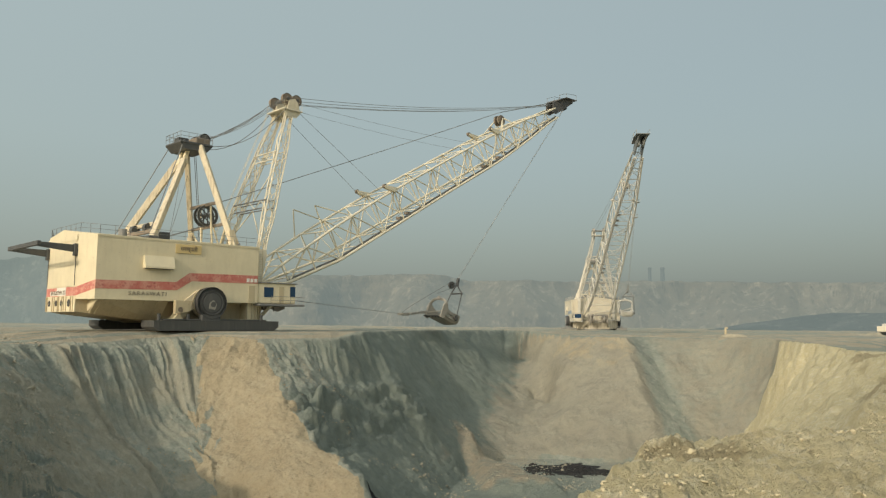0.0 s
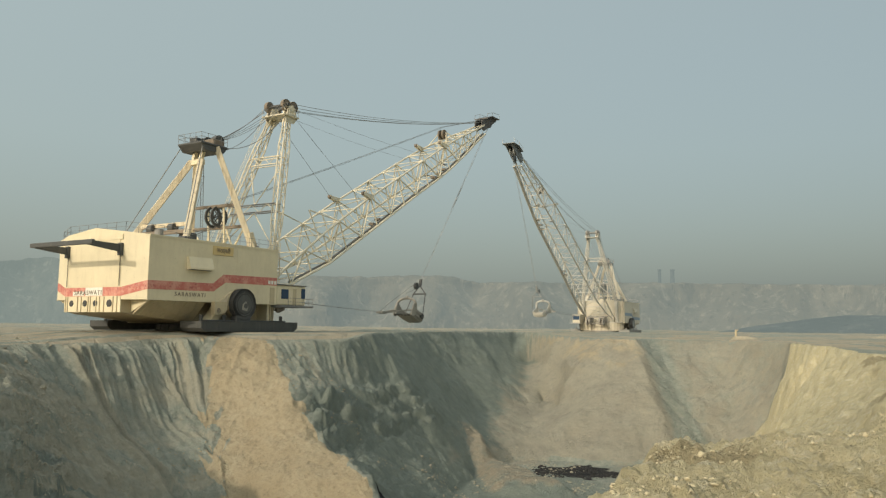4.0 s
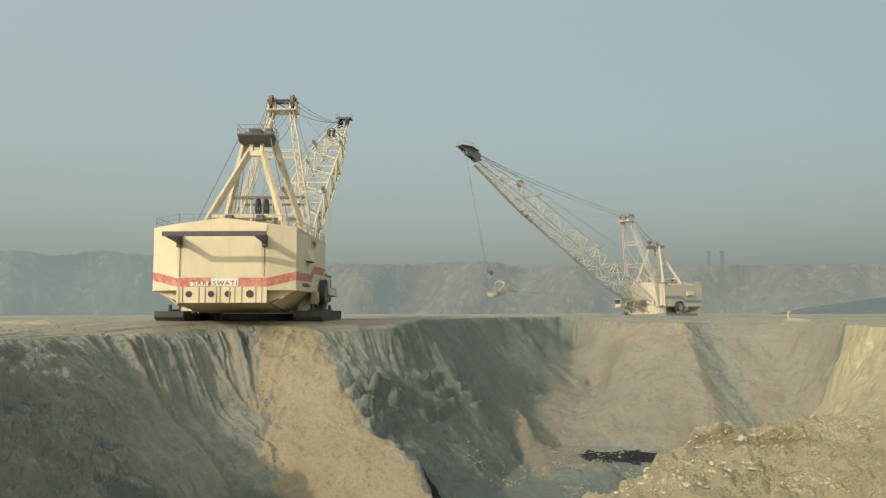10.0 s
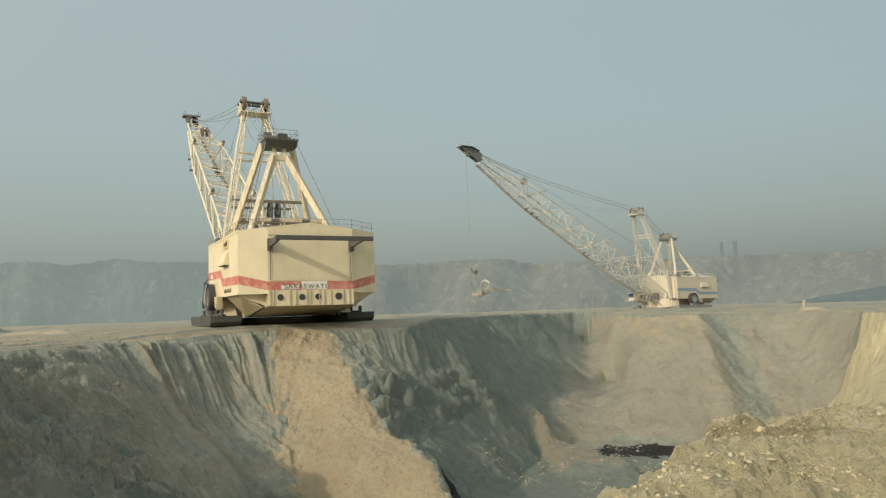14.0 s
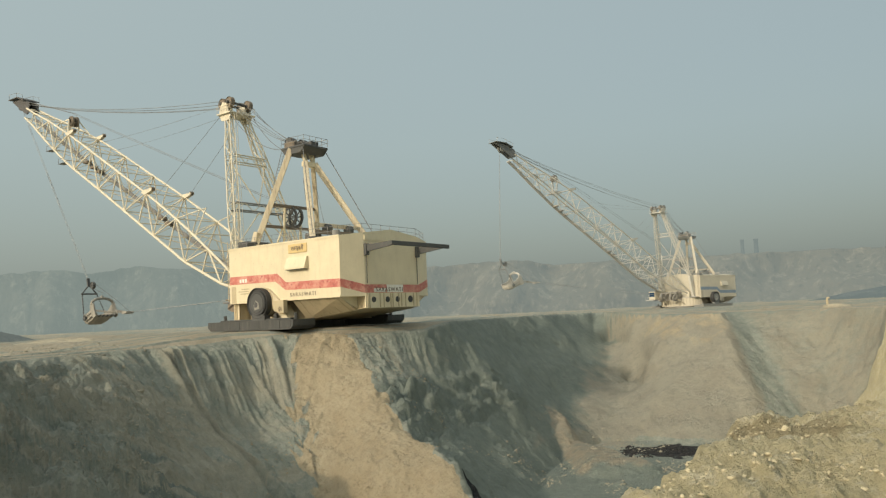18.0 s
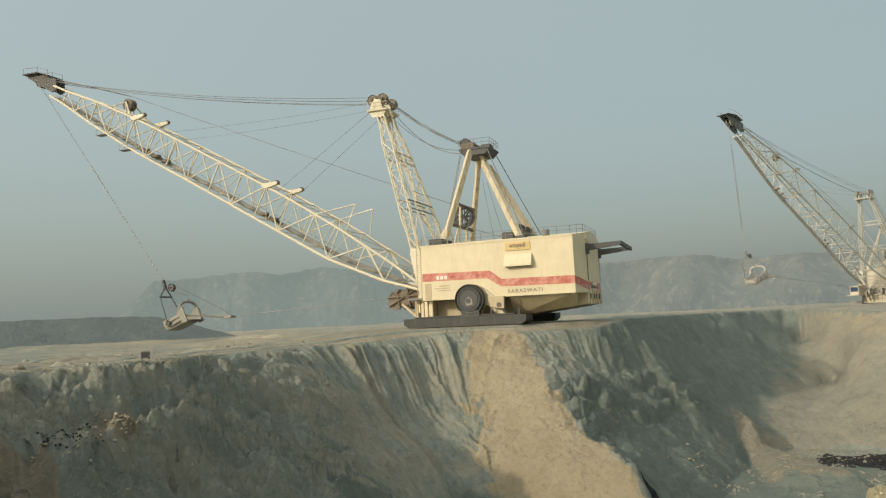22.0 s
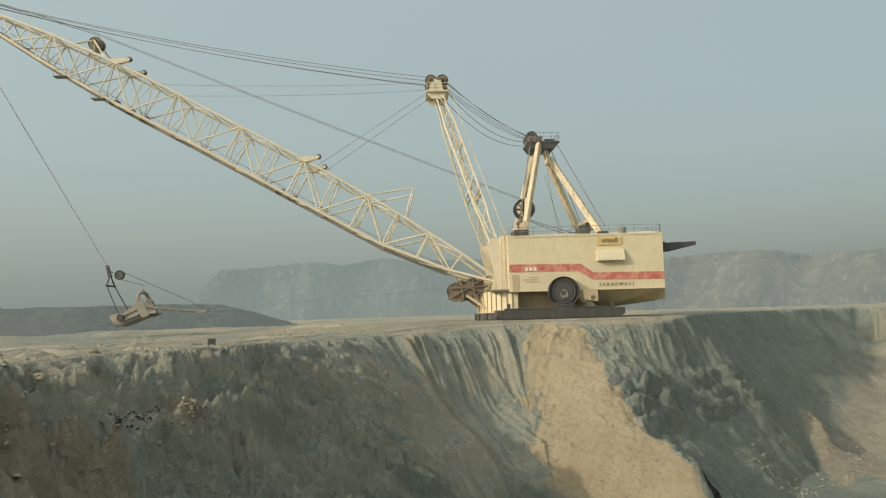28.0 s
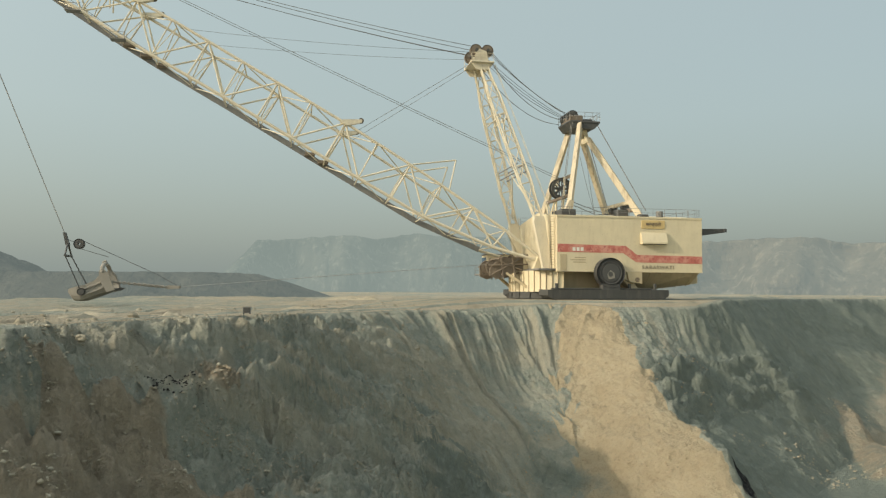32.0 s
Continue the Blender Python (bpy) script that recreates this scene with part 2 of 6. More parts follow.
    bumped(nt, b, h, 0.9, 0.24)
    return m


M["earth"] = earth()


def rocky(name, c1, c2, scale, rough=0.95):
    m, nt, b = nodes(name)
    c = mixed(nt, noisy(nt, scale, 8, 0.7, 0.3, 0.7), c1, c2)
    c = mixed(nt, noisy(nt, scale * 6, 6, 0.7, 0.5, 0.8, w=3), c, [x * 0.55 for x in c1])
    nt.links.new(c, b.inputs["Base Color"])
    b.inputs["Roughness"].default_value = rough
    b.inputs["Specular IOR Level"].default_value = 0.15
    bumped(nt, b, noisy(nt, scale * 8, 8, 0.7, 0.2, 0.8), 0.6, 0.3 / scale * 0.1)
    return m


M["stone"] = rocky("clay_stone", (0.25, 0.235, 0.18), (0.36, 0.325, 0.245), 1.0)
M["slope_rock"] = rocky("pale_slope_rock", (0.30, 0.285, 0.225), (0.43, 0.40, 0.315), 1.5)
M["brown"] = rocky("brown_loose_earth", (0.20, 0.17, 0.125), (0.27, 0.23, 0.17), 1.5)
M["sandstone"] = rocky("sandy_stone", (0.30, 0.24, 0.155), (0.40, 0.33, 0.22), 1.0)
M["redtruck"] = paint("dusty_red_truck_paint", (0.30, 0.10, 0.085), (0.34, 0.22, 0.18), rust=0.1)
M["palestone"] = rocky("pale_stone", (0.40, 0.345, 0.22), (0.52, 0.46, 0.32), 2.0)
M["bankstone"] = rocky("bank_clod", (0.44, 0.385, 0.25), (0.54, 0.475, 0.325), 2.0)
M["slip"] = rocky("slipped_brown_clay", (0.27, 0.225, 0.16), (0.37, 0.315, 0.23), 1.5)
M["coalstone"] = rocky("coal_lump", (0.015, 0.015, 0.016), (0.06, 0.058, 0.055), 1.0)


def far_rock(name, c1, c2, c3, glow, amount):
    """Distant worked-out benches: strata and soft vertical marks, with dust haze put in as emission."""
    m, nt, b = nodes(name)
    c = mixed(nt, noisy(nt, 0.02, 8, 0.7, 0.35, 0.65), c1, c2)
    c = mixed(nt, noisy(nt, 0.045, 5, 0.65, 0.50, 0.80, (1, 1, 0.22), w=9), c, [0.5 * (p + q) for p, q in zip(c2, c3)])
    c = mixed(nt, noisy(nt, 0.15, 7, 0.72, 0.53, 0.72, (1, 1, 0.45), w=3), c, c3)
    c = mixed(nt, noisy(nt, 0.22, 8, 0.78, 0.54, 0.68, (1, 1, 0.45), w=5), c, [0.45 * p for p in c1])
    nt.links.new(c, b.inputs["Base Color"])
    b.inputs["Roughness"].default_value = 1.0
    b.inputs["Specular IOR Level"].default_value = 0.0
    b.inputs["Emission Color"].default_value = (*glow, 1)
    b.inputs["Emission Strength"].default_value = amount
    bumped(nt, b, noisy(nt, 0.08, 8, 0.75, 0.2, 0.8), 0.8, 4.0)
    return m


# haze colour that the distant rock and chimneys emit, in place of real air
HAZE_GLOW = (0.215, 0.262, 0.250)
M["far"] = far_rock("far_bench_rock", (0.060, 0.052, 0.036), (0.085, 0.073, 0.052), (0.185, 0.160, 0.118), HAZE_GLOW, 0.80)
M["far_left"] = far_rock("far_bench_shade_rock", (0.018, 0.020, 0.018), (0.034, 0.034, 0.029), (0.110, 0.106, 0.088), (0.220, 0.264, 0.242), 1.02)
M["far_low"] = far_rock("far_low_spoil", (0.022, 0.026, 0.024), (0.040, 0.044, 0.040), (0.085, 0.086, 0.075), HAZE_GLOW, 0.72)
M["far_stack"] = far_rock("far_chimney_concrete", (0.03, 0.032, 0.03), (0.035, 0.037, 0.034), (0.045, 0.046, 0.042), HAZE_GLOW, 0.92)
M["heap"] = far_rock("far_spoil_rock", (0.045, 0.048, 0.042), (0.065, 0.066, 0.056), (0.12, 0.115, 0.093), HAZE_GLOW, 0.47)


# ---------------------------------------------------------------- building helpers
def finish(bm, name, mat, smooth=False):
    me = bpy.data.meshes.new(name)
    bm.to_mesh(me)
    bm.free()
    if mat is not None:
        me.materials.append(mat)
    if smooth:
        me.polygons.foreach_set("use_smooth", [True] * len(me.polygons))
    return me


def part(name, bm, mat, parent, label="", smooth=False):
    ob = new(name, finish(bm, name, mat, smooth))
    ob.parent = parent
    if label:
        ob["label"] = label
    return ob


def thing(name, place=(0, 0, 0), label="", category="", group="", kind="", turn=0):
    ob = new(name)
    ob.empty_display_size = 0.5
    ob.matrix_world = pose(*place, 0, 0, turn)
    return tagged(ob, label, category, group, kind)


def box(bm, lo, hi, bevel=0.0):
    c = [(a + d) / 2 for a, d in zip(lo, hi)]
    s = [abs(d - a) for a, d in zip(lo, hi)]
    g = bmesh.ops.create_cube(bm, size=1, matrix=Matrix.Translation(c) @ Matrix.Diagonal((*s, 1)))
    if bevel:
        es = list({e for v in g["verts"] for e in v.link_edges})
        bmesh.ops.bevel(bm, geom=es, offset=bevel, segments=1, affect="EDGES")
    return bm


def boxed(lo, hi, bevel=0.0):
    return box(bmesh.new(), lo, hi, bevel)


def prism(poly, axis, a, c):
    """A plate: the outline poly (pairs) drawn out from a to c along x, y or z."""
    bm = bmesh.new()
    k = "xyz".index(axis)

    def at(p, d):
        v = list(p)
        v.insert(k, d)
        return v
    lo = [bm.verts.new(at(p, a)) for p in poly]
    hi = [bm.verts.new(at(p, c)) for p in poly]
    bm.faces.new(lo)
    bm.faces.new(hi)
    n = len(poly)
    for i in range(n):
        bm.faces.new((lo[i], lo[(i + 1) % n], hi[(i + 1) % n], hi[i]))
    bmesh.ops.recalc_face_normals(bm, faces=bm.faces)
    return bm


def between(p, q, up=(0, 0, 1)):
    p, q = Vector(p), Vector(q)
    d = q - p
    z = d.normalized()
    x = Vector(up).cross(z)
    if x.length < 1e-3:
        x = Vector((1, 0, 0)).cross(z)
    x.normalize()
    y = z.cross(x)
    m = Matrix((x, y, z)).transposed().to_4x4()
    m.translation = p
    return m, d.length


def rod(bm, p, q, r, n=8, r2=None):
    m, ln = between(p, q)
    bmesh.ops.create_cone(bm, cap_ends=True, segments=n, radius1=r, radius2=r if r2 is None else r2, depth=ln,
                          matrix=m @ Matrix.Translation((0, 0, ln / 2)))
    return bm


def rods(pairs, r, n=6):
    bm = bmesh.new()
    for p, q in pairs:
        rod(bm, p, q, r, n)
    return bm


UNIT = {}


def member(name, p, q, r, mat, parent, n=6):
    """A straight tube as an object of its own on a shared unit tube."""
    key = (mat.name, n)
    if key not in UNIT:
        bm = bmesh.new()
        bmesh.ops.create_cone(bm, cap_ends=True, segments=n, radius1=1, radius2=1, depth=1, matrix=Matrix.Translation((0, 0, 0.5)))
        UNIT[key] = finish(bm, "tube", mat)
    ob = new(name, UNIT[key])
    ob.parent = parent
    m, ln = between(p, q)
    ob.matrix_basis = m @ Matrix.Diagonal((r, r, ln, 1))
    return ob


def beam(name, p, q, w, d, mat, parent, label="", up=(0, 0, 1)):
    """A box girder from p to q."""
    m, ln = between(p, q, up)
    bm = boxed((-w / 2, -d / 2, 0), (w / 2, d / 2, ln), min(w, d) * 0.08)
    bm.transform(m)
    return part(name, bm, mat, parent, label)


def disc(p, axis, r, width, n=28, hole=0.0):
    """A wheel or sheave of radius r round the axis."""
    bm = bmesh.new()
    hole = hole or r * 0.02
    m, _ = between((0, 0, 0), axis)
    m.translation = p
    prof = [(hole, -width / 2), (r * 0.8, -width / 2), (r * 0.82, -width * 0.3), (r * 0.92, -width * 0.3), (r, -width / 2), (r, width / 2),
            (r * 0.92, width * 0.3), (r * 0.82, width * 0.3), (r * 0.8, width / 2), (hole, width / 2)]
    rings = []
    for i in range(n):
        a = 2 * math.pi * i / n
        rings.append([bm.verts.new(m @ Vector((rr * math.cos(a), rr * math.sin(a), h))) for rr, h in prof])
    k = len(prof)
    for i in range(n):
        u, v = rings[i], rings[(i + 1) % n]
        for j in range(k if hole else k - 1):
            f = [u[j], u[(j + 1) % k], v[(j + 1) % k], v[j]]
            if len({w.co.to_tuple(5) for w in f}) == 4:
                bm.faces.new(f)
    bmesh.ops.remove_doubles(bm, verts=bm.verts, dist=1e-4)
    bmesh.ops.recalc_face_normals(bm, faces=bm.faces)
    return bm


def lettering(text, size, mat, m, parent, name="lettering", depth=0.03, width=None, spacing=1.0):
    cu = bpy.data.curves.new(name, "FONT")
    cu.body, cu.size, cu.extrude, cu.align_x, cu.align_y, cu.space_character = text, size, depth, "CENTER", "CENTER", spacing
    tmp = bpy.data.objects.new("tmp", cu)
    scene.collection.objects.link(tmp)
    bpy.context.view_layer.update()
    me = bpy.data.meshes.new_from_object(tmp.evaluated_get(bpy.context.evaluated_depsgraph_get()))
    bpy.data.objects.remove(tmp)
    xs = [v.co.x for v in me.vertices] or [0, 1]
    k = width / (max(xs) - min(xs)) if width else 1
    me.transform(m @ Matrix.Diagonal((k, 1, 1, 1)))
    me.materials.clear()
    me.materials.append(mat)
    ob = new(name, me)
    ob.parent = parent
    return ob


# ---------------------------------------------------------------- the ground: one sheet, with the cut in it
# contour lines of the cut in plan: rim, two levels of the wall, toe
RIM = [(-40, -400), (-37.5, -60), (-37, 0), (-39.3, 30), (-42.5, 61), (-39.2, 75.5), (-34.3, 84.5), (-29.4, 89), (-22, 89), (-12.5, 96.5), (-10.5, 110), (-6, 126), (13, 164),
       (23, 142), (32, 132), (36, 139), (47, 137), (52.5, 119), (44.5, 88), (31, 55.5), (22.5, 38), (12, 21.0), (8.2, 15.7), (5.8, 15.3), (3.5, 13.8), (2.7, 11.8), (1.7, 9.6), (-1.8, 4), (-5, -3), (-7, -60), (-8, -400)]
UPPER = [(-32, -400), (-29.5, -60), (-27.5, 0), (-29.8, 30), (-35.4, 57.5), (-34.9, 71), (-30.5, 79), (-25.9, 81.5), (-16.9, 80.2), (-13.4, 88.2), (-6.3, 103), (-5.0, 111), (-1.5, 125), (16, 156),
         (21, 132), (31.5, 124.5), (37, 130), (46, 128.5), (50.5, 117), (40.6, 89.5), (25.2, 57.5), (15.4, 41), (7.0, 23.5), (4.6, 18.6), (2.4, 17.2), (0.9, 14.8), (-0.4, 11.3), (-4, 6), (-7.4, -2), (-9, -60), (-10, -400)]
LOWER = [(-24, -400), (-21, -60), (-18.5, 0), (-19.6, 28), (-27.6, 52), (-29.8, 65.5), (-26.3, 72.6), (-22.9, 72.8), (-7.3, 66.8), (-8.6, 75), (-8.6, 82), (-5.4, 90), (-1.7, 100), (0.2, 109), (4, 120), (17, 138),
         (19, 119), (32.5, 116.5), (38, 121), (44.5, 120.5), (47.5, 115), (37.5, 90.5), (22, 60), (12.4, 44), (4, 23.5), (0.5, 18.8), (-1.2, 15.8), (-2.5, 12), (-6.5, 7.5), (-9.5, -1), (-10.5, -60), (-11.5, -400)]
TOE = [(-17, -400), (-14, -60), (-13.5, 0), (-13.5, 25), (-20, 46), (-23.5, 59.5), (-22.4, 66.5), (-19.8, 66), (-2, 57), (-2.3, 66), (-1.4, 76), (-0.4, 84), (1.6, 94), (4.5, 103), (9, 111), (16, 112),
       (19.5, 108), (33.5, 109.5), (38.5, 113), (42, 113.5), (44, 112), (32, 92), (17, 63), (8, 47), (1, 27), (-1.2, 21), (-2.6, 17.5), (-3.5, 13), (-8, 9), (-10.8, 0), (-12, -60), (-13, -400)]
RIM_Z, UPPER_Z, LOWER_Z, TOE_Z = -1.0, -6.2, -12.3, -18.3
PAD = (-32.6, 102.3)
RUN = np.cumsum([0] + [math.dist(p, q) for p, q in zip(RIM, RIM[1:])])   # length of the rim up to each corner


def to_line(P, Q, closed=True):
    """Distances from the points P to the closed line Q, and the place along it of the nearest point."""
    Q = np.array(Q, float)
    best, where = np.full(len(P), 1e9), np.zeros(len(P))
    run = 0.0
    for a, c in list(zip(Q, np.roll(Q, -1, 0)))[:None if closed else -1]:
        d = c - a
        ln = np.hypot(*d)
        u = np.clip(((P - a) @ d) / (ln * ln), 0, 1)
        dist = np.hypot(*(P - a - u[:, None] * d).T)
        hit = dist < best
        best[hit], where[hit] = dist[hit], run + u[hit] * ln
        run += ln
    return best, where


def inside(P, Q):
    Q = np.array(Q, float)
    odd = np.zeros(len(P), bool)
    for a, c in zip(Q, np.roll(Q, -1, 0)):
        if a[1] == c[1]:
            continue
        cross = ((a[1] > P[:, 1]) != (c[1] > P[:, 1])) & (P[:, 0] < (c[0] - a[0]) * (P[:, 1] - a[1]) / (c[1] - a[1]) + a[0])
        odd ^= cross
    return odd


TABLE = np.random.RandomState(5).rand(256, 256)


def value_noise(x, y):
    xi, yi = np.floor(x).astype(int), np.floor(y).astype(int)
    u, v = x - xi, y - yi
    u, v = u * u * (3 - 2 * u), v * v * (3 - 2 * v)
    g = lambda i, j: TABLE[i % 256, j % 256]
    return (g(xi, yi) * (1 - u) + g(xi + 1, yi) * u) * (1 - v) + (g(xi, yi + 1) * (1 - u) + g(xi + 1, yi + 1) * u) * v - 0.5


def fractal(x, y, octaves=5, gain=0.5):
    out, amp = 0, 1.0
    for k in range(octaves):
        out = out + amp * value_noise(x * 2 ** k + 17.3 * k, y * 2 ** k + 9.1 * k)
        amp *= gain
    return out


def ease(a, b, x):
    t = np.clip((x - a) / (b - a), 0, 1)
    return t * t * (3 - 2 * t)


def land(P):
    """Height of the ground and its kinds of earth at the points P."""
    x, y = P[:, 0], P[:, 1]
    wx = P + np.c_[fractal(x / 5, y / 5, 4), fractal(x / 5 + 40, y / 5 + 7, 4)] * np.minimum(1.0, np.hypot(x, y) / 60)[:, None] * 1.5
    ins = [inside(wx, q) for q in (RIM, UPPER, LOWER, TOE)]
    dist, along = zip(*[to_line(wx, q) for q in (RIM, UPPER, LOWER, TOE)])
    zs = (RIM_Z, UPPER_Z, LOWER_Z, TOE_Z)
    depth = np.zeros(len(P))
    z = np.full(len(P), RIM_Z)
    for k in range(3):
        on = ins[k] & ~ins[k + 1]
        t = dist[k] / (dist[k] + dist[k + 1] + 1e-6)
        z = np.where(on, zs[k] + (zs[k + 1] - zs[k]) * t, z)
        depth = np.where(on, k + t, depth)
    z = np.where(ins[3], TOE_Z, z)
    depth = np.where(ins[3], 3.0, depth)
    # the old west slope is rounded at its top
    west = ins[0] * ease(-14, -24, x) * ease(92, 84, y)
    z = z + west * (0.35 + 0.4 * ease(45, 62, y)) * np.sin(np.pi * np.clip(depth, 0, 1)) - west * 0.5 * np.sin(np.pi * np.clip(depth - 1, 0, 1))
    wall = np.where(ins[0], np.clip(np.minimum(depth * 4, (3.0 - depth) * 3), 0, 1), 0)
    s = along[0]
    near = ease(1, 4, to_line(wx, RIM[:18], False)[0] - to_line(wx, RIM[17:], False)[0])
    wall = wall * (1 - 0.85 * near)
    lift = np.maximum(0.9 * ease(94, 104, y) * ease(26, 14, x) * ease(-34, -24, x), 0.4 * ease(80, 88, y) * ease(-21, -25, x))
    z = z + lift * np.clip(1 - depth / 1.5, 0, 1)
    sink = 0.18 * ease(50, 60, y) * ease(91, 84, y) * ease(-30, -34, x) * ease(-62, -52, x)
    z = z - sink * np.clip(1 - depth, 0, 1)
    # runnels down the face, bulges, benches and slumps
    runs = fractal(s / 2.1 + 0.35 * depth, depth * 0.30, 4, 0.5)
    s0 = to_line(P, RIM)[1]
    fan = ease(RUN[5] - 17, RUN[5] - 5, s0) * ease(RUN[7] + 0.6, RUN[7] - 0.9, s0) * ease(3.3, 2.5, depth) + 0.35 * ease(RUN[8] - 0.5, RUN[8] + 1.5, s0) * ease(RUN[9] + 2, RUN[9] - 1, s0) * ease(0.95, 0.5, depth)
    torn = fractal(x / 3, y / 3 + z / 3, 4)
    # the sunlit sandy face runs between two lines of the wall
    t_l = np.interp(depth, (0, 1, 2, 3), (-29.2, -25.7, -22.7, -19.6))
    t_r = np.interp(depth, (0, 1, 2, 3), (-22.0, -16.6, -7.2, -1.8))
    crest = np.interp(x, (-22.0, -16.9, -7.3, -2.0), (89.0, 80.2, 66.8, 57.0))
    drips = value_noise(s0 / 0.75 + 1.2 * depth, depth * 0.35 + 3) + 0.6 * value_noise(s0 / 0.3 + 2.4 * depth, depth * 0.6 + 9)
    face = ins[0] & (y > 55) & (y < 93) & (x < 2)
    sand = ease(1.4, -0.6, y - crest + 2 * torn) * ease(-1.5, 1.5, x - t_l + 1.4 * torn + 2.6 * drips) * ease(1.0, -0.6, x - t_r) * face
    # the nose behind the ridge: striped slope above, broken dark cliff below it
    nose = ins[0] * ease(-0.5, 2.5, y - crest + 1.0 * torn) * ease(2, -1, x) * ease(110, 98, y) * ease(-23, -20.5, x)
    comb = (0.45 - np.abs(value_noise(s0 / 0.8 + 1.5 * depth + 0.25 * torn, depth * 0.14)) * 2.2) * (0.7 + 1.3 * value_noise(s0 / 3.2 + 3, depth * 0.5)) + 0.7 * (0.25 - np.abs(value_noise(s0 / 0.36 + 3.3 * depth + 0.4 * torn, depth * 0.3 + 7)))
    cut = 0.08 * ease(90, 110, y)
    old = ease(70, 45, y) * ease(-5, -15, x)
    slump = fractal(s / 14 + 2, depth * 1.6, 5, 0.5)
    bench = ease(0.15, 0.0, np.abs(depth - 1.0 - 0.5 * fractal(s / 11, 3.0 + 0 * s, 3))) - ease(0.2, 0.0, np.abs(depth - 1.8 - 0.6 * fractal(s / 9, 8.0 + 0 * s, 3)))
    calm = 1 - 0.8 * np.clip(np.maximum(fan, ease(-14, -8, x) * (0.55 + 0.45 * ease(16, 9, x)) * ease(70, 88, y)), 0, 1)
    runs = runs * (1 - 0.85 * ease(-31, -28, x) * ease(-4, -8, x) * ease(95, 90, y))
    cliff = nose * ease(0.95, 1.25, depth) * ease(2.05, 1.75, depth)
    bed = np.abs(((z + 0.35 * torn + 0.12 * x) / 1.15) % 1.0 - 0.5) * 2
    stripes = value_noise((0.79 * x + 0.61 * y) / 0.42 + 0.5 * torn, depth * 0.25) + 0.7 * value_noise((0.79 * x + 0.61 * y) / 1.1 + 4, depth * 0.2)
    calm = calm * (1 - 0.65 * ease(96, 106, y)) * (1 - 0.72 * sand) * (1 - 0.5 * nose * (1 - cliff))
    old_ledge = 0.5 - np.abs(((z * 0.62 + 0.22 * y - 0.10 * x + 2.6 * fractal(x / 7 + 3, y / 7, 4)) / 2.7) % 1.0 - 0.35) * 1.6
    ledges = west * ease(86, 70, y) * (1 - sand) * (1 - np.clip(fan, 0, 1)) * ease(0.3, 0.7, depth) * ease(-0.30, 0.15, fractal(x / 9, y / 9 + 5, 3))
    z = z + ledges * old_ledge * 0.75
    z = z + cliff * ((bed - 0.5) * 0.55 + 1.5 * fractal(x / 2.2 + 4, y / 2.2 + z / 2.0, 5, 0.6)) + nose * ease(0.05, 0.2, depth) * ease(1.15, 0.85, depth) * stripes * 0.30
    z = z + wall * sand * (0.22 * drips + 0.35 * fractal(x / 1.6, y / 1.6 + z / 1.6, 5, 0.62) * ease(1.6, 0.2, depth))
    z = z + wall * (runs * (0.35 + 0.3 * fan + cut) * (0.4 + 0.6 * calm) * (1 - 0.5 * ease(84, 94, y) * ease(14, 8, x)) + comb * 1.35 * fan + calm * fractal(x / 6, y / 6 + z / 5, 6, 0.55) * (1.0 + 1.9 * old) + slump * (0.8 + 2.4 * old) * (0.3 + 0.7 * calm)
                    + bench * 0.7 * old + calm * (0.25 - 1.1 * np.abs(fractal(x / 1.0, y / 1.0 + z * 0.8, 3, 0.6))) * (0.4 + 0.9 * old) + calm * (0.5 - 2.2 * np.abs(fractal(x / 2.6 + 5, y / 2.6 + z * 0.5, 4, 0.55))) * (0.35 + 0.9 * old) + fractal(x / 0.8, y / 0.8 + z, 3, 0.65) * (0.16 + 0.26 * calm + 0.3 * old) * (1 - 0.5 * ease(96, 106, y)))
    # ochre debris at the foot of the wall
    fan_l = (y - 111) / (89.4 - 111)                                   # from the fan's tip to its foot
    fan_x = 1.5 + 3.0 * fan_l
    debris = ease(-0.12, 0.10, fan_l) * ease(1.25, 0.85, fan_l + 0.25 * torn) * ease(-1.2, 0.4, x - fan_x + 1.2 * torn) * ease(1.4, -0.8, x - fan_x - 1.6 - 7.0 * fan_l + 1.5 * torn) * ins[0]
    z = np.where(ins[0], np.minimum(z + 1.5 * debris * ease(-0.6, 2.5, x - fan_x), RIM_Z + lift + 0.12 - sink), z)
    # rim: torn edge and blocks just under it
    z = z - np.where(ins[0] & (depth < 0.25), 0.25 * fractal(s / 0.8, depth * 6, 3) * (1 - near), 0)
    # top: pad of the near machine, wheel tracks, heaps of loose earth
    out = ~ins[0]
    far_out = ease(0.5, 7, dist[0])
    padr = np.hypot(x - PAD[0], y - PAD[1])
    pad = ease(34, 16, padr) * ease(-0.5, 3.5, dist[0])
    rough = fractal(x / 9, y / 9, 5, 0.55) * 0.55 * far_out * (1 - pad)
    rough = rough + ease(60, 200, np.hypot(x, y)) * fractal(x / 60, y / 60, 4) * 0.8 * (1 - pad) * ease(5, 40, dist[0])
    z = np.where(out, RIM_Z + np.maximum(0.92 * pad, lift * ease(200, 150, y)) + rough - sink, z)
    lane = (x < -38) & (y < 150)
    rut = np.abs(((dist[0] - 4.0 - 0.6 * np.sin(y / 14)) % 2.6) - 1.3)
    ruts = lane & (dist[0] < 13)
    z = np.where(out & ruts, z - 0.18 * ease(0.45, 0.15, rut), z)
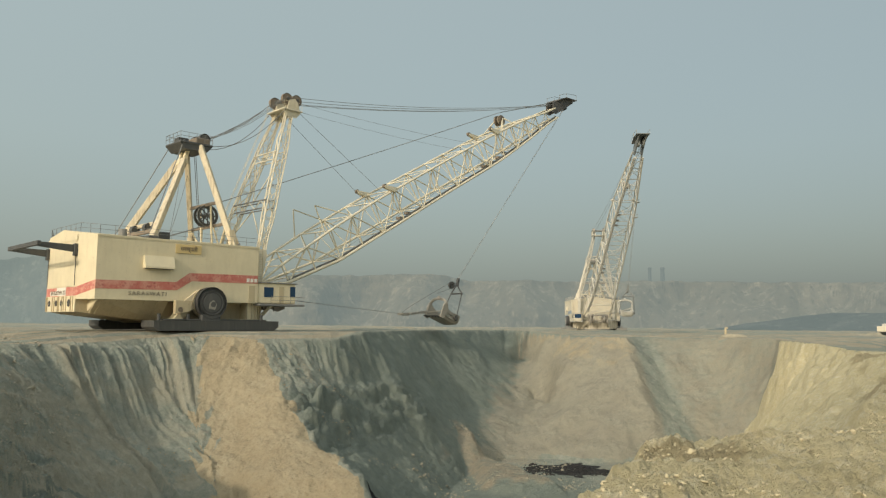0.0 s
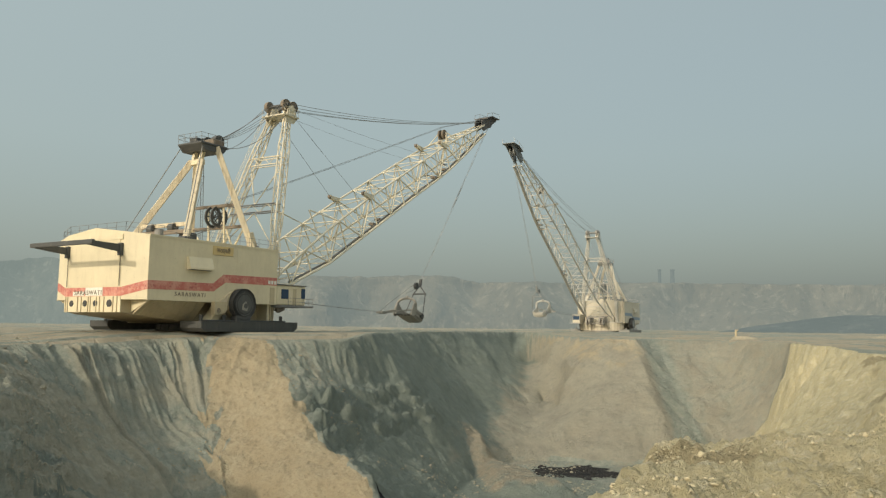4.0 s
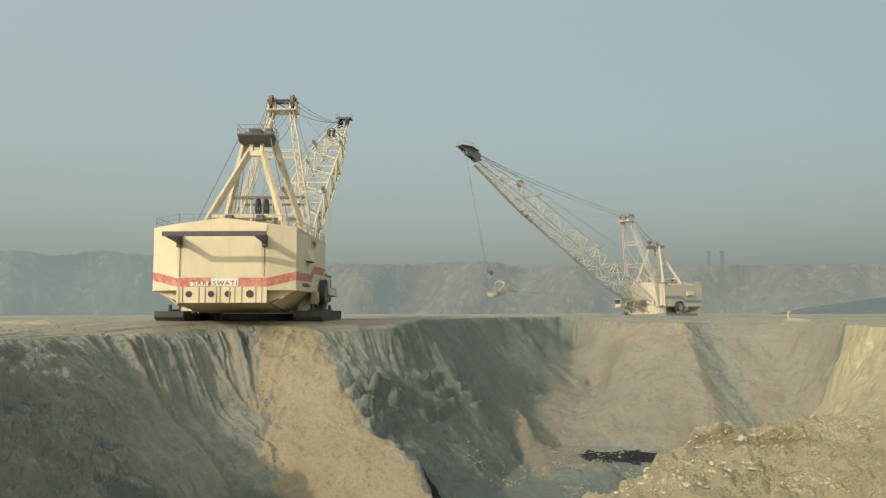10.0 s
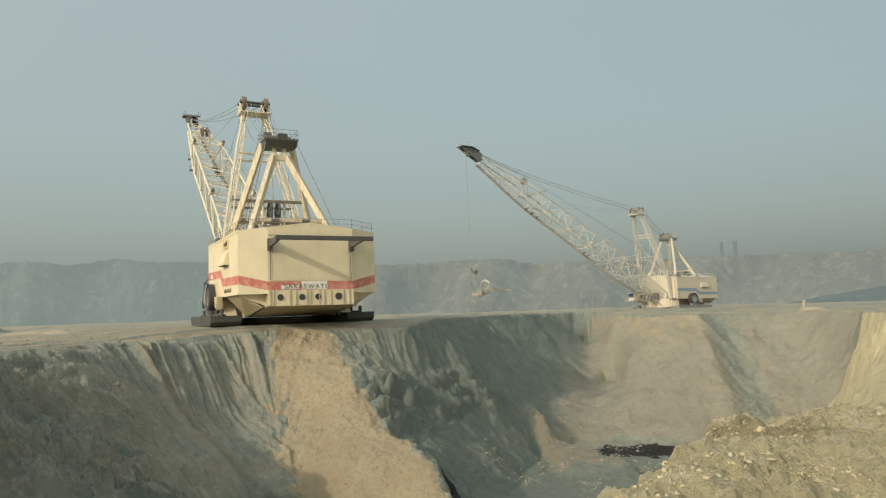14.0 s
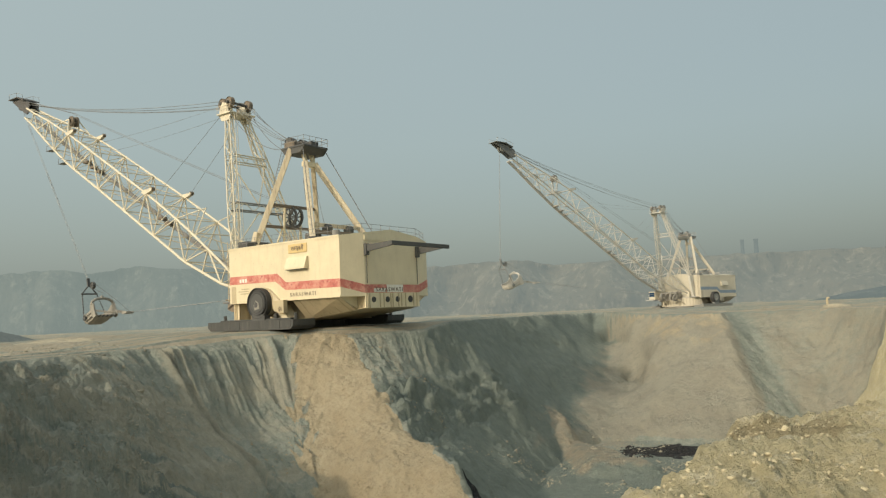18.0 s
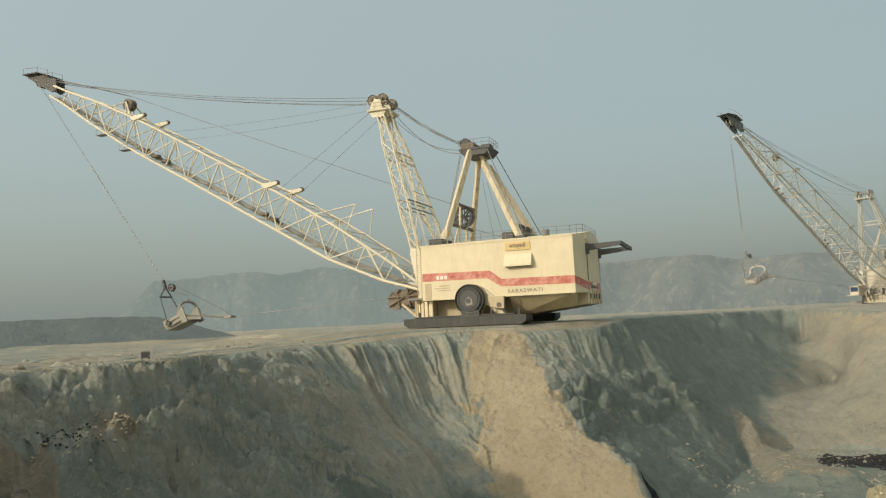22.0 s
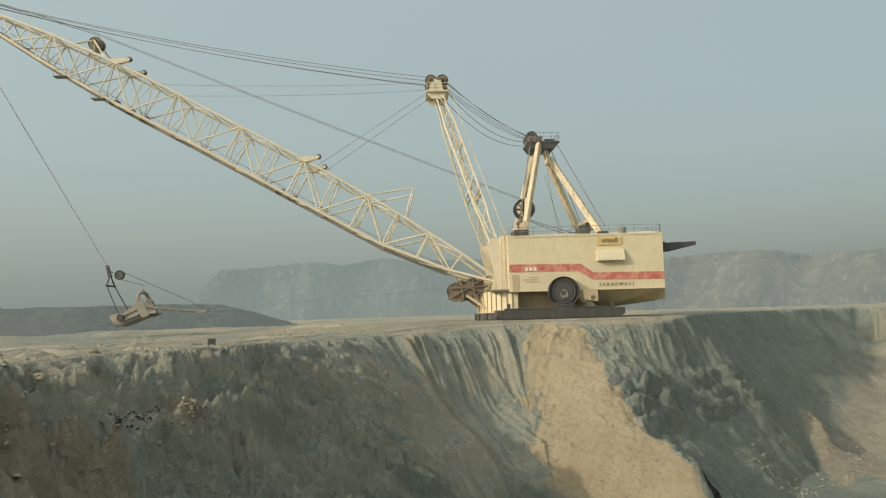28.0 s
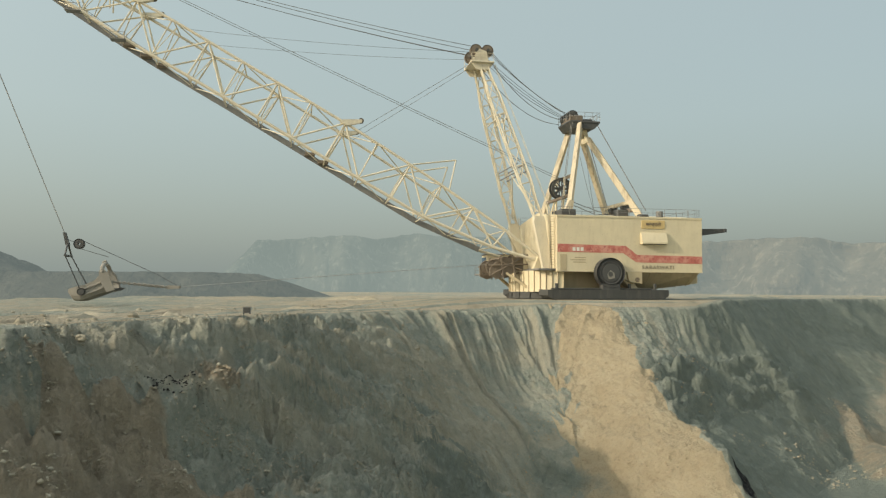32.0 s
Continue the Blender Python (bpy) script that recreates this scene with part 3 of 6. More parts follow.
    # bank on which the camera stands: falls off to the cut, hummocky
    bank = (out | (near > 0.5)) & (np.hypot(x - 12, y - 12) < 75) & (x > -12) & (y < 85)
    w = np.where(bank, ease(70, 45, np.hypot(x - 12, y - 12)), 0) * np.where(out, 1.0, np.clip(1 - 5 * depth, 0, 1))
    far_bank = ease(18, 26, y + 0.3 * x)
    beds = np.abs(((x * 0.80 - y * 0.60 + 1.2 * fractal(x / 5, y / 5, 3)) / 3.1) % 1.0 - 0.5) * 2
    hum = fractal(x / 2.6 + 3, y / 2.6, 6, 0.60) * 0.36 * (1 - 0.5 * far_bank) + (0.12 - 0.5 * np.abs(fractal(x / 1.1, y / 1.1, 4, 0.6))) * 0.40 + fractal(x / 0.4, y / 0.4, 4, 0.75) * 0.17
    z = z + w * (hum * np.clip(np.hypot(x, y) / 9, 0.15, 1) - 0.02 + far_bank * (beds - 0.5) * 0.7 * ease(60, 35, y))
    fine_beds = np.abs(((x * 0.80 - y * 0.60 + 1.0 * fractal(x / 5, y / 5, 3)) / 1.15) % 1.0 - 0.5) * 2
    slope = near * ins[0] * ease(18, 30, y) * ease(1.6, 1.2, depth)
    z = z + slope * ease(0.0, 0.15, depth) * ((fine_beds - 0.5) * 0.30 + (beds - 0.5) * 0.25 + 0.5 * hum)
    kinds = {}
    tan = np.clip(fan, 0, 1) * ease(-0.30, 0.30, value_noise(s0 / 1.7 + 0.9 * depth + 0.3 * torn, depth * 0.2 + 5) + 0.5 * drips + 0.12) * ease(2.8, 1.9, depth) * west
    high = ins[0] * ease(95, 104, y) * ease(7, 18, x + 3 * torn) * ease(36, 31, x) * ease(1.5, 0.2, depth + 1.2 * fractal(x / 7, y / 7 + z / 5, 3))
    kinds["sand"] = np.maximum(sand, 0.50 * high)
    kinds["brown"] = ins[0] * ease(-18, -24, x) * (0.50 + 0.9 * fractal(x / 9 + 4, y / 9 + z / 6, 4))
    kinds["brown"] = np.maximum(kinds["brown"], 0.95 * tan)
    kinds["brown"] = np.maximum(kinds["brown"], 0.75 * nose * ease(1.05, 0.8, depth) * ease(0.02, 0.25, stripes))
    kinds["brown"] = np.maximum(kinds["brown"], ease(0.5, 0.9, west * ease(28, 22, y + 4 * torn) * ease(0.7, 1.3, depth + torn)))
    kinds["brown"] = np.maximum(kinds["brown"], ease(2.2, 0.8, np.hypot((x + 33.6) * 1.1, (y - 37) * 0.75) + 1.2 * fractal(x, y, 3)))
    kinds["buff"] = ins[0] * (y > 92) * np.maximum(0.85 * ease(3.0, 9.5, x + 0.25 * (130 - y) + 3 * fractal(x / 6, y / 6 + z / 4, 3)) * ease(36, 31, x), 0.6 * ease(34, 40, x)) * (depth < 2.9)
    kinds["buff"] = np.maximum(kinds["buff"], ins[0] * ease(2.2, 2.7, depth) * ease(70, 84, y) * (0.25 + 0.8 * fractal(x / 4, y / 4 + 8, 4)))
    kinds["ochre"] = w * ease(0.05, 0.32, fractal(x / 3.2 + 9, y / 2.2, 4, 0.5) + far_bank * (0.5 - beds) * 0.5)
    kinds["ochre"] = np.maximum(kinds["ochre"], 0.2 * debris)
    kinds["ochre"] = np.maximum(kinds["ochre"], slope * ease(0.5, 0.1, fine_beds + 0.15 * torn) * 0.42)
    kinds["pale"] = np.maximum(w * ease(-0.5, 0.5, hum + 0.6), 0.85 * near * ins[0] * (y > -20) * (depth < 2.9))
    coal = ins[0] * (depth > 2.8) * ease(7, 3, np.abs((x - 17.5) / 1.3) + np.abs(y - 103) * 0.9 + 3 * fractal(x / 4, y / 2, 3))
    coal = np.maximum(coal, 0.58 * ease(1.6, 0.2, to_line(P, [(-5.9, 67.6), (-3.2, 61.4)], False)[0] + 0.8 * fractal(x, y, 4)) * ins[0])
    kinds["coal"] = coal
    patch = fractal(x / 4.5 + 11, y / 4.5 + z / 2.5, 5, 0.6)
    # wet patches on the west slope; shade put into the nose and bowl colour
    kinds["damp"] = np.maximum(west * (1 - sand) * (1 - 0.8 * np.clip(fan, 0, 1)) * ease(0.35, 1.1, depth) * ease(40, 56, y) * ease(-0.12, 0.28, -patch - 0.25 * old_ledge), np.maximum(nose * ease(0.8, 1.1, depth) * 0.8, ins[0] * ease(88, 96, y) * ease(9, 3, x - 0.25 * (y - 110) + 3 * torn) * 0.75))
    # the cut's floor is darkened in colour to stand for shade
    kinds["damp"] = np.maximum(kinds["damp"], 0.85 * ins[0] * ease(2.3, 2.7, depth) * ease(62, 70, y) * ease(110, 102, y) * ease(24, 14, x))
    mound = ease(1.4, 0.8, np.hypot((x + 32.9 + 0.35 * (y - 35)) / 1.15, (y - 35.2) / 1.9) + 0.7 * fractal(x / 0.8, y / 0.8, 4)) * ease(-5.7, -5.1, z + 0.8 * fractal(x, y, 3))
    z = z + 0.40 * mound * ins[0]
    kinds["brown"] = np.maximum(kinds["brown"], 0.95 * west * (1 - sand) * ease(0.10, 0.34, patch + 0.12 * old_ledge) * ease(0.1, 0.4, depth))
    kinds["slip"] = np.maximum(np.maximum(mound, 0.55 * debris), ease(0.45, 0.8, west * ease(35, 27, y + 6 * torn) * ease(0.55, 0.95, depth + torn)))
    kinds["track"] = np.where(out & ~bank, 0.5 + 0.3 * fractal(x / 12, y / 12, 3) + 1.5 * fractal(dist[0] / 1.1, s / 60, 3) * ease(22, 10, dist[0]) + 0.15 * (lane & (dist[0] < 14)), 0.0)
    return z, kinds


def ground_sheet():
    az = np.concatenate([np.linspace(-180, -70, 110, endpoint=False), np.linspace(-70, -60, 30, endpoint=False), np.linspace(-60, 33, 1130, endpoint=False),
                         np.linspace(33, 60, 50, endpoint=False), np.linspace(60, 180, 90, endpoint=False)])
    r = np.concatenate([np.geomspace(0.6, 8, 22, endpoint=False), np.geomspace(8, 20, 170, endpoint=False), np.geomspace(20, 45, 110, endpoint=False), np.linspace(45, 140, 390, endpoint=False),
                        np.geomspace(140, 300, 90, endpoint=False), np.geomspace(300, 4000, 40)])
    A, R = np.meshgrid(np.radians(az), r)
    P = np.c_[(R * np.sin(A)).ravel(), (R * np.cos(A)).ravel()]
    z, kinds = land(P)
    n, k = len(az), len(r)
    co = np.c_[P, z]
    co = np.vstack([co, [[0, 0, z[:n].mean()]]])
    i = np.arange((k - 1) * n).reshape(k - 1, n)
    j = np.roll(i, -1, 1)
    quads = np.stack([i, i + n, j + n, j], -1).reshape(-1, 4)
    tip = np.stack([np.arange(n), np.roll(np.arange(n), -1), np.full(n, len(co) - 1)], -1)
    me = bpy.data.meshes.new("ground")
    me.vertices.add(len(co))
    me.vertices.foreach_set("co", co.astype(np.float32).ravel())
    loops = np.concatenate([quads[:, ::-1].ravel(), tip[:, ::-1].ravel()])
    me.loops.add(len(loops))
    me.loops.foreach_set("vertex_index", loops.astype(np.int32))
    starts = np.concatenate([np.arange(len(quads)) * 4, len(quads) * 4 + np.arange(n) * 3])
    me.polygons.add(len(starts))
    me.polygons.foreach_set("loop_start", starts.astype(np.int32))
    me.polygons.foreach_set("use_smooth", np.ones(len(starts), bool))
    for name, values in kinds.items():
        at = me.attributes.new(name, "FLOAT", "POINT")
        at.data.foreach_set("value", np.append(values, 0).astype(np.float32))
    me.update(calc_edges=True)
    me.validate()
    if me.polygons[len(me.polygons) // 2].normal.z < 0:
        me.flip_normals()
    me.materials.append(M["earth"])
    return tagged(new("ground", me), "grey clay and sandy overburden ground with a deep mining cut", "ground", kind="structure")


def height_at(x, y):
    return float(land(np.array([[x, y]], float))[0][0])


ground_sheet()


def far_wall(name, mat, az0, az1, r0, top, label, depth=120, steps=3, seed=0, shoulder=3.0, cols=320):
    """A distant worked bench: a stepped rock face with an uneven rim."""
    bm = bmesh.new()
    rows = []
    prof = [(0, -0.04)]
    for k in range(steps):
        prof += [((k + 0.35) / steps * 0.35, (k + 0.55) / steps), ((k + 0.65) / steps * 0.35, (k + 0.95) / steps)]
    prof += [(0.36, 1.0), (0.6, 1.01), (1.0, 0.96)]
    fine = []
    for (a, c), (a2, c2) in zip(prof, prof[1:]):
        for f in (0, 0.34, 0.67):
            fine.append((a + (a2 - a) * f, c + (c2 - c) * f))
    fine.append(prof[-1])
    for i in range(cols + 1):
        az = az0 + (az1 - az0) * i / cols
        h = np.interp(az, [p[0] for p in top], [p[1] for p in top])
        a = radians(az)
        fall = min(1, (az - az0) / shoulder, (az1 - az) / shoulder)
        fall = max(0.0, fall)
        row = []
        for d, v in fine:
            wob = 0.55 * noise.noise((az * 0.9 + seed, v * 2.5, 1.7)) * 12 + noise.noise((az * 4 + seed, v * 5, 4.1)) * 3 + noise.noise((az * 0.25 + seed, v, 9.1)) * 40
            zz = noise.noise((az * 1.5 + seed, v * 3, 8.2)) * 1.1 * v + noise.noise((az * 6 + seed, v, 2.2)) * 0.35 * v
            rr = r0 + d * depth + wob * (0.3 + 0.7 * math.sin(min(1, v) * 3.0))
            hh = h * (0.05 + 0.95 * fall) if fall < 1 else h
            row.append(bm.verts.new((rr * math.sin(a), rr * math.cos(a), -1.5 + (hh + 1.5) * v * (fall ** 0.6 if fall < 1 else 1) + zz)))
        rows.append(row)
    for u, v in zip(rows, rows[1:]):
        for j in range(len(u) - 1):
            bm.faces.new((u[j], v[j], v[j + 1], u[j + 1]))
    bmesh.ops.recalc_face_normals(bm, faces=bm.faces)
    ob = new(name, finish(bm, name, mat, True))
    return tagged(ob, label, "rock face", kind="structure")


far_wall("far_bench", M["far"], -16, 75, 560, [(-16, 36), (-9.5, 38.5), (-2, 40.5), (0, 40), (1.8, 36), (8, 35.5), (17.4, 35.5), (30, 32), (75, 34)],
         "distant beige rock bench with a haze glow in its material", seed=3)
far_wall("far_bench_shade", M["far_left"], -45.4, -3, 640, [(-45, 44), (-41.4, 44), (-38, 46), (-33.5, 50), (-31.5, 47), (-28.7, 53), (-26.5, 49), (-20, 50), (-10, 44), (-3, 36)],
         "distant blue-grey rock bench, haze glow put into its material", seed=11, shoulder=5.0)


def heap(name, cx, cy, lx, ly, h, label, seed=0, turn=0, flat=0.45, mat="heap"):
    """A long tipped spoil heap with a flattish top."""
    bm = bmesh.new()
    n = 90
    vs = []
    for i in range(n + 1):
        row = []
        for j in range(n // 2 + 1):
            u, v = i / n * 2 - 1, j / (n // 2) * 2 - 1
            d = math.hypot(u, v)
            t = max(0.0, min(1.0, (1 - d) / (1 - flat)))
            zz = h * t + (noise.fractal((u * 4 + seed, v * 4, 0.3), 0.8, 2, 5) * 0.10 * h) * min(1, t * 3) - 0.6 * (1 - t)
            row.append(bm.verts.new((u * lx, v * ly, zz)))
        vs.append(row)
    for a, c in zip(vs, vs[1:]):
        for j in range(len(a) - 1):
            bm.faces.new((a[j], c[j], c[j + 1], a[j + 1]))
    bmesh.ops.recalc_face_normals(bm, faces=bm.faces)
    ob = new(name, finish(bm, name, M[mat], True))
    ob.matrix_world = pose(cx, cy, -1.0, 0, 0, turn)
    return tagged(ob, label, "spoil heap", kind="structure")


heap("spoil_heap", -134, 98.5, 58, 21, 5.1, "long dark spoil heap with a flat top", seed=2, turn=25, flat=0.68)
heap("spoil_heap_low", 235, 400, 95, 40, 9.5, "low dark spoil heap with a blue haze glow in its material", seed=5, turn=-22, flat=0.3, mat="far_low")
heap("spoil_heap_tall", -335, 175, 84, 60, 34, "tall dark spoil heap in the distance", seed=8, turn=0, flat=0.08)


# ---------------------------------------------------------------- walking draglines
def lattice_boom(parent, mat, headmat):
    boom = thing("boom")
    boom.parent = parent
    boom["label"] = "long cream lattice boom"
    bay = 8.7
    low = [4.0, 10.0, 14.35] + [18.7 + bay / 2 * k for k in range(12)] + [70.2, 73.6, 77.0]        # nodes of the lower chords
    high = [4.0, 9.6, 13.9, 18.6] + [18.7 + 4.2 + bay / 2 * k for k in range(11)] + [69.8, 73.4, 77.0]

    def axis(x):
        return 5.0 + (x - 4.0) * 0.5535 + 0.15 * math.sin((x - 4) / 79 * math.pi)

    def up(x):
        return float(np.interp(x, (4, 9, 20, 30, 56, 66, 74, 80), (0.1, 0.9, 1.9, 2.35, 2.5, 2.0, 1.2, 0.9)))

    def dn(x):
        return float(np.interp(x, (4, 9, 18.7, 30, 44, 56, 66, 74, 80), (0.1, 1.5, 2.7, 2.6, 2.35, 2.3, 1.7, 0.9, 0.7)))

    def half(x):
        return float(np.interp(x, (4, 12, 24, 40, 56, 74, 80), (4.8, 4.3, 3.8, 3.4, 3.0, 1.5, 1.0)))

    def upper(x, s):
        return Vector((x - 0.5 * up(x), s * half(x), axis(x) + up(x) * 0.95))

    def lower(x, s):
        return Vector((x + 0.5 * dn(x), s * half(x) * 0.92, axis(x) - dn(x) * 0.95))

    for s in (1, -1):
        for a, c in zip(high, high[1:]):
            member("chord", upper(a, s), upper(c, s), 0.19, mat, boom, 8)
        for a, c in zip(low, low[1:]):
            member("chord", lower(a, s), lower(c, s), 0.21, mat, boom, 8)
        # main nodes of the upper chord carry three braces, the nodes between them one hanger
        for k in range(-1, 6):
            x0 = 18.7 + bay * k
            top = upper(x0 + 4.2, s)
            for x in (x0, x0 + bay / 2, x0 + bay):
                if 9 < x < 74:
                    member("brace", top, lower(x, s), 0.12, mat, boom)
            if x0 > 12:
                member("brace", upper(x0, s), lower(x0, s), 0.095, mat, boom)
        member("brace", upper(9.6, s), lower(10.0, s), 0.10, mat, boom)
        member("brace", upper(13.9, s), lower(10.0, s), 0.10, mat, boom)
        for x in (69.8, 73.4):
            member("brace", upper(x, s), lower(x + 0.4, s), 0.09, mat, boom)
            member("brace", upper(x, s), lower(x - 3.0, s), 0.09, mat, boom)
    for nodes_at, at in ((high, upper), (low, lower)):
        for i, (a, c) in enumerate(zip(nodes_at, nodes_at[1:])):
            member("cross_brace", at(c, 1), at(c, -1), 0.09, mat, boom)
            k = 1 if i % 2 else -1
            member("cross_brace", at(a, k), at(c, -k), 0.075, mat, boom)
    # sway frames inside the boom
    for k in range(0, 6):
        x0 = 18.7 + bay * k
        for s in (1, -1):
            mid = (lower(x0 + 4.35, 1) + lower(x0 + 4.35, -1)) / 2
            member("sway_brace", upper(x0 + 4.2, s), mid, 0.075, mat, boom)
            member("sway_brace", lower(x0, s), (upper(x0, 1) + upper(x0, -1)) / 2, 0.06, mat, boom)
    # walkway with its rail inside one lower chord
    for a, c in zip(low[1:], low[2:]):
        p, q = lower(a, -1) + Vector((0, 0.45, 0.05)), lower(c, -1) + Vector((0, 0.45, 0.05))
        beam("walkway", p, q, 0.75, 0.16, M["pipe"], boom, up=(0, 1, 0))
        o = Vector((-0.25, 0.3, 0.95))
        member("walkway_rail", p + o, q + o, 0.03, M["pipe"], boom, 4)
        member("rail_post", q + Vector((0, 0.3, 0)), q + o, 0.03, M["pipe"], boom, 4)
    # small hanging platforms under the lower chord
    for x in (57.6, 63.2):
        c = lower(x, 1)
        part("hanging_platform", boxed((c.x - 1.0, c.y - 0.6, c.z - 0.75), (c.x + 0.9, c.y + 0.7, c.z - 0.65), 0.02), M["pipe"], boom)
        bm = rods([((c.x + dx, c.y + dy, c.z - 0.7), (c.x + dx, c.y + dy, c.z + 0.35)) for dx in (-0.9, 0.85) for dy in (-0.5, 0.6)]
                  + [((c.x - 0.9, c.y + 0.6, c.z + 0.2), (c.x + 0.85, c.y + 0.6, c.z + 0.2))], 0.035, 4)
        part("platform_hanger", bm, M["pipe"], boom)
    # rope rollers along the walkway
    for x in (31.8, 33.6, 53.0, 55.0, 57.2):
        c = lower(x, -1)
        part("roller_box", boxed((c.x - 0.7, c.y + 0.5, c.z + 0.1), (c.x + 0.7, c.y + 1.5, c.z + 0.55), 0.06), M["machinery"], boom)
    # sheave carriers: stubs that lean back over the upper chords
    for x in (31.6, 57.7):
        for s in (1, -1):
            p = upper(x, s)
            part("bracket", prism([(p.x - 2.1, p.z + 0.55), (p.x - 2.1, p.z + 0.15), (p.x - 0.2, p.z - 0.35), (p.x + 0.8, p.z + 0.1), (p.x + 0.4, p.z + 0.45)], "y", p.y - 0.32, p.y + 0.32), mat, boom)
            part("roller", disc((p.x - 2.0, p.y, p.z + 0.4), (0, 1, 0), 0.33, 0.5, 14), M["machinery"], boom)
    c = Vector((60.2, 0, axis(60.2) + 4.9))
    for s in (0.45, -0.45):
        part("sheave", disc((c.x, s, c.z - 0.35), (0, 1, 0), 1.0, 0.35, 24, 0.3), M["machinery"], boom)
    for s in (1, -1):
        member("sheave_leg", (58.2, s * 2.2, axis(58.2) + 3.0), (c.x, s * 0.9, c.z), 0.12, mat, boom)
        member("sheave_leg", (62.4, s * 2.2, axis(62.4) + 2.7), (c.x, s * 0.9, c.z), 0.12, mat, boom)
        member("sheave_leg", (c.x, s * 0.9, c.z - 4.5), (c.x, s * 0.9, c.z), 0.10, mat, boom)
    member("axle", (c.x, -1, c.z), (c.x, 1, c.z), 0.2, headmat, boom)
    # counter frame low on the boom
    for s in (1, -1):
        t0 = (15.6, s * 2.9, axis(15.6) + 7.0)
        member("stay", upper(17.6, s), t0, 0.10, mat, boom)
        member("stay", t0, upper(22.9, s), 0.10, mat, boom)
    # head
    head = thing("boom_head")
    head.parent = boom
    head["label"] = "dark steel boom head with sheaves"
    bm = prism([(76.2, 45.7), (77.2, 45.4), (79.6, 46.8), (82.0, 48.3), (83.3, 49.1), (80.8, 49.3), (78, 48.6), (76.2, 47.7)], "y", -1.0, -0.75)
    part("side_plate", bm, headmat, head)
    bm = prism([(76.2, 45.7), (77.2, 45.4), (79.6, 46.8), (82.0, 48.3), (83.3, 49.1), (80.8, 49.3), (78, 48.6), (76.2, 47.7)], "y", 0.75, 1.0)
    part("side_plate", bm, headmat, head)
    part("deck", prism([(77.4, 48.3), (80, 49.3), (83.6, 49.4), (83.6, 49.55), (80, 49.5), (77.4, 48.5)], "y", -1.7, 1.7), headmat, head)
    for s in (0.55, -0.55):
        part("sheave", disc((80.2, s, 48.0), (0, 1, 0), 1.15, 0.4, 24, 0.3), M["dark"], head)
    for s in (1, -1):
        bm = rods([((x, s * 1.65, z), (x, s * 1.65, z + 1.1)) for x, z in ((77.5, 48.4), (80, 49.3), (83.4, 49.5))]
                  + [((77.5, s * 1.65, 49.4), (80, s * 1.65, 50.3)), ((80, s * 1.65, 50.3), (83.4, s * 1.65, 50.6))], 0.04, 5)
        part("handrail", bm, M["pipe"], head)
    return boom


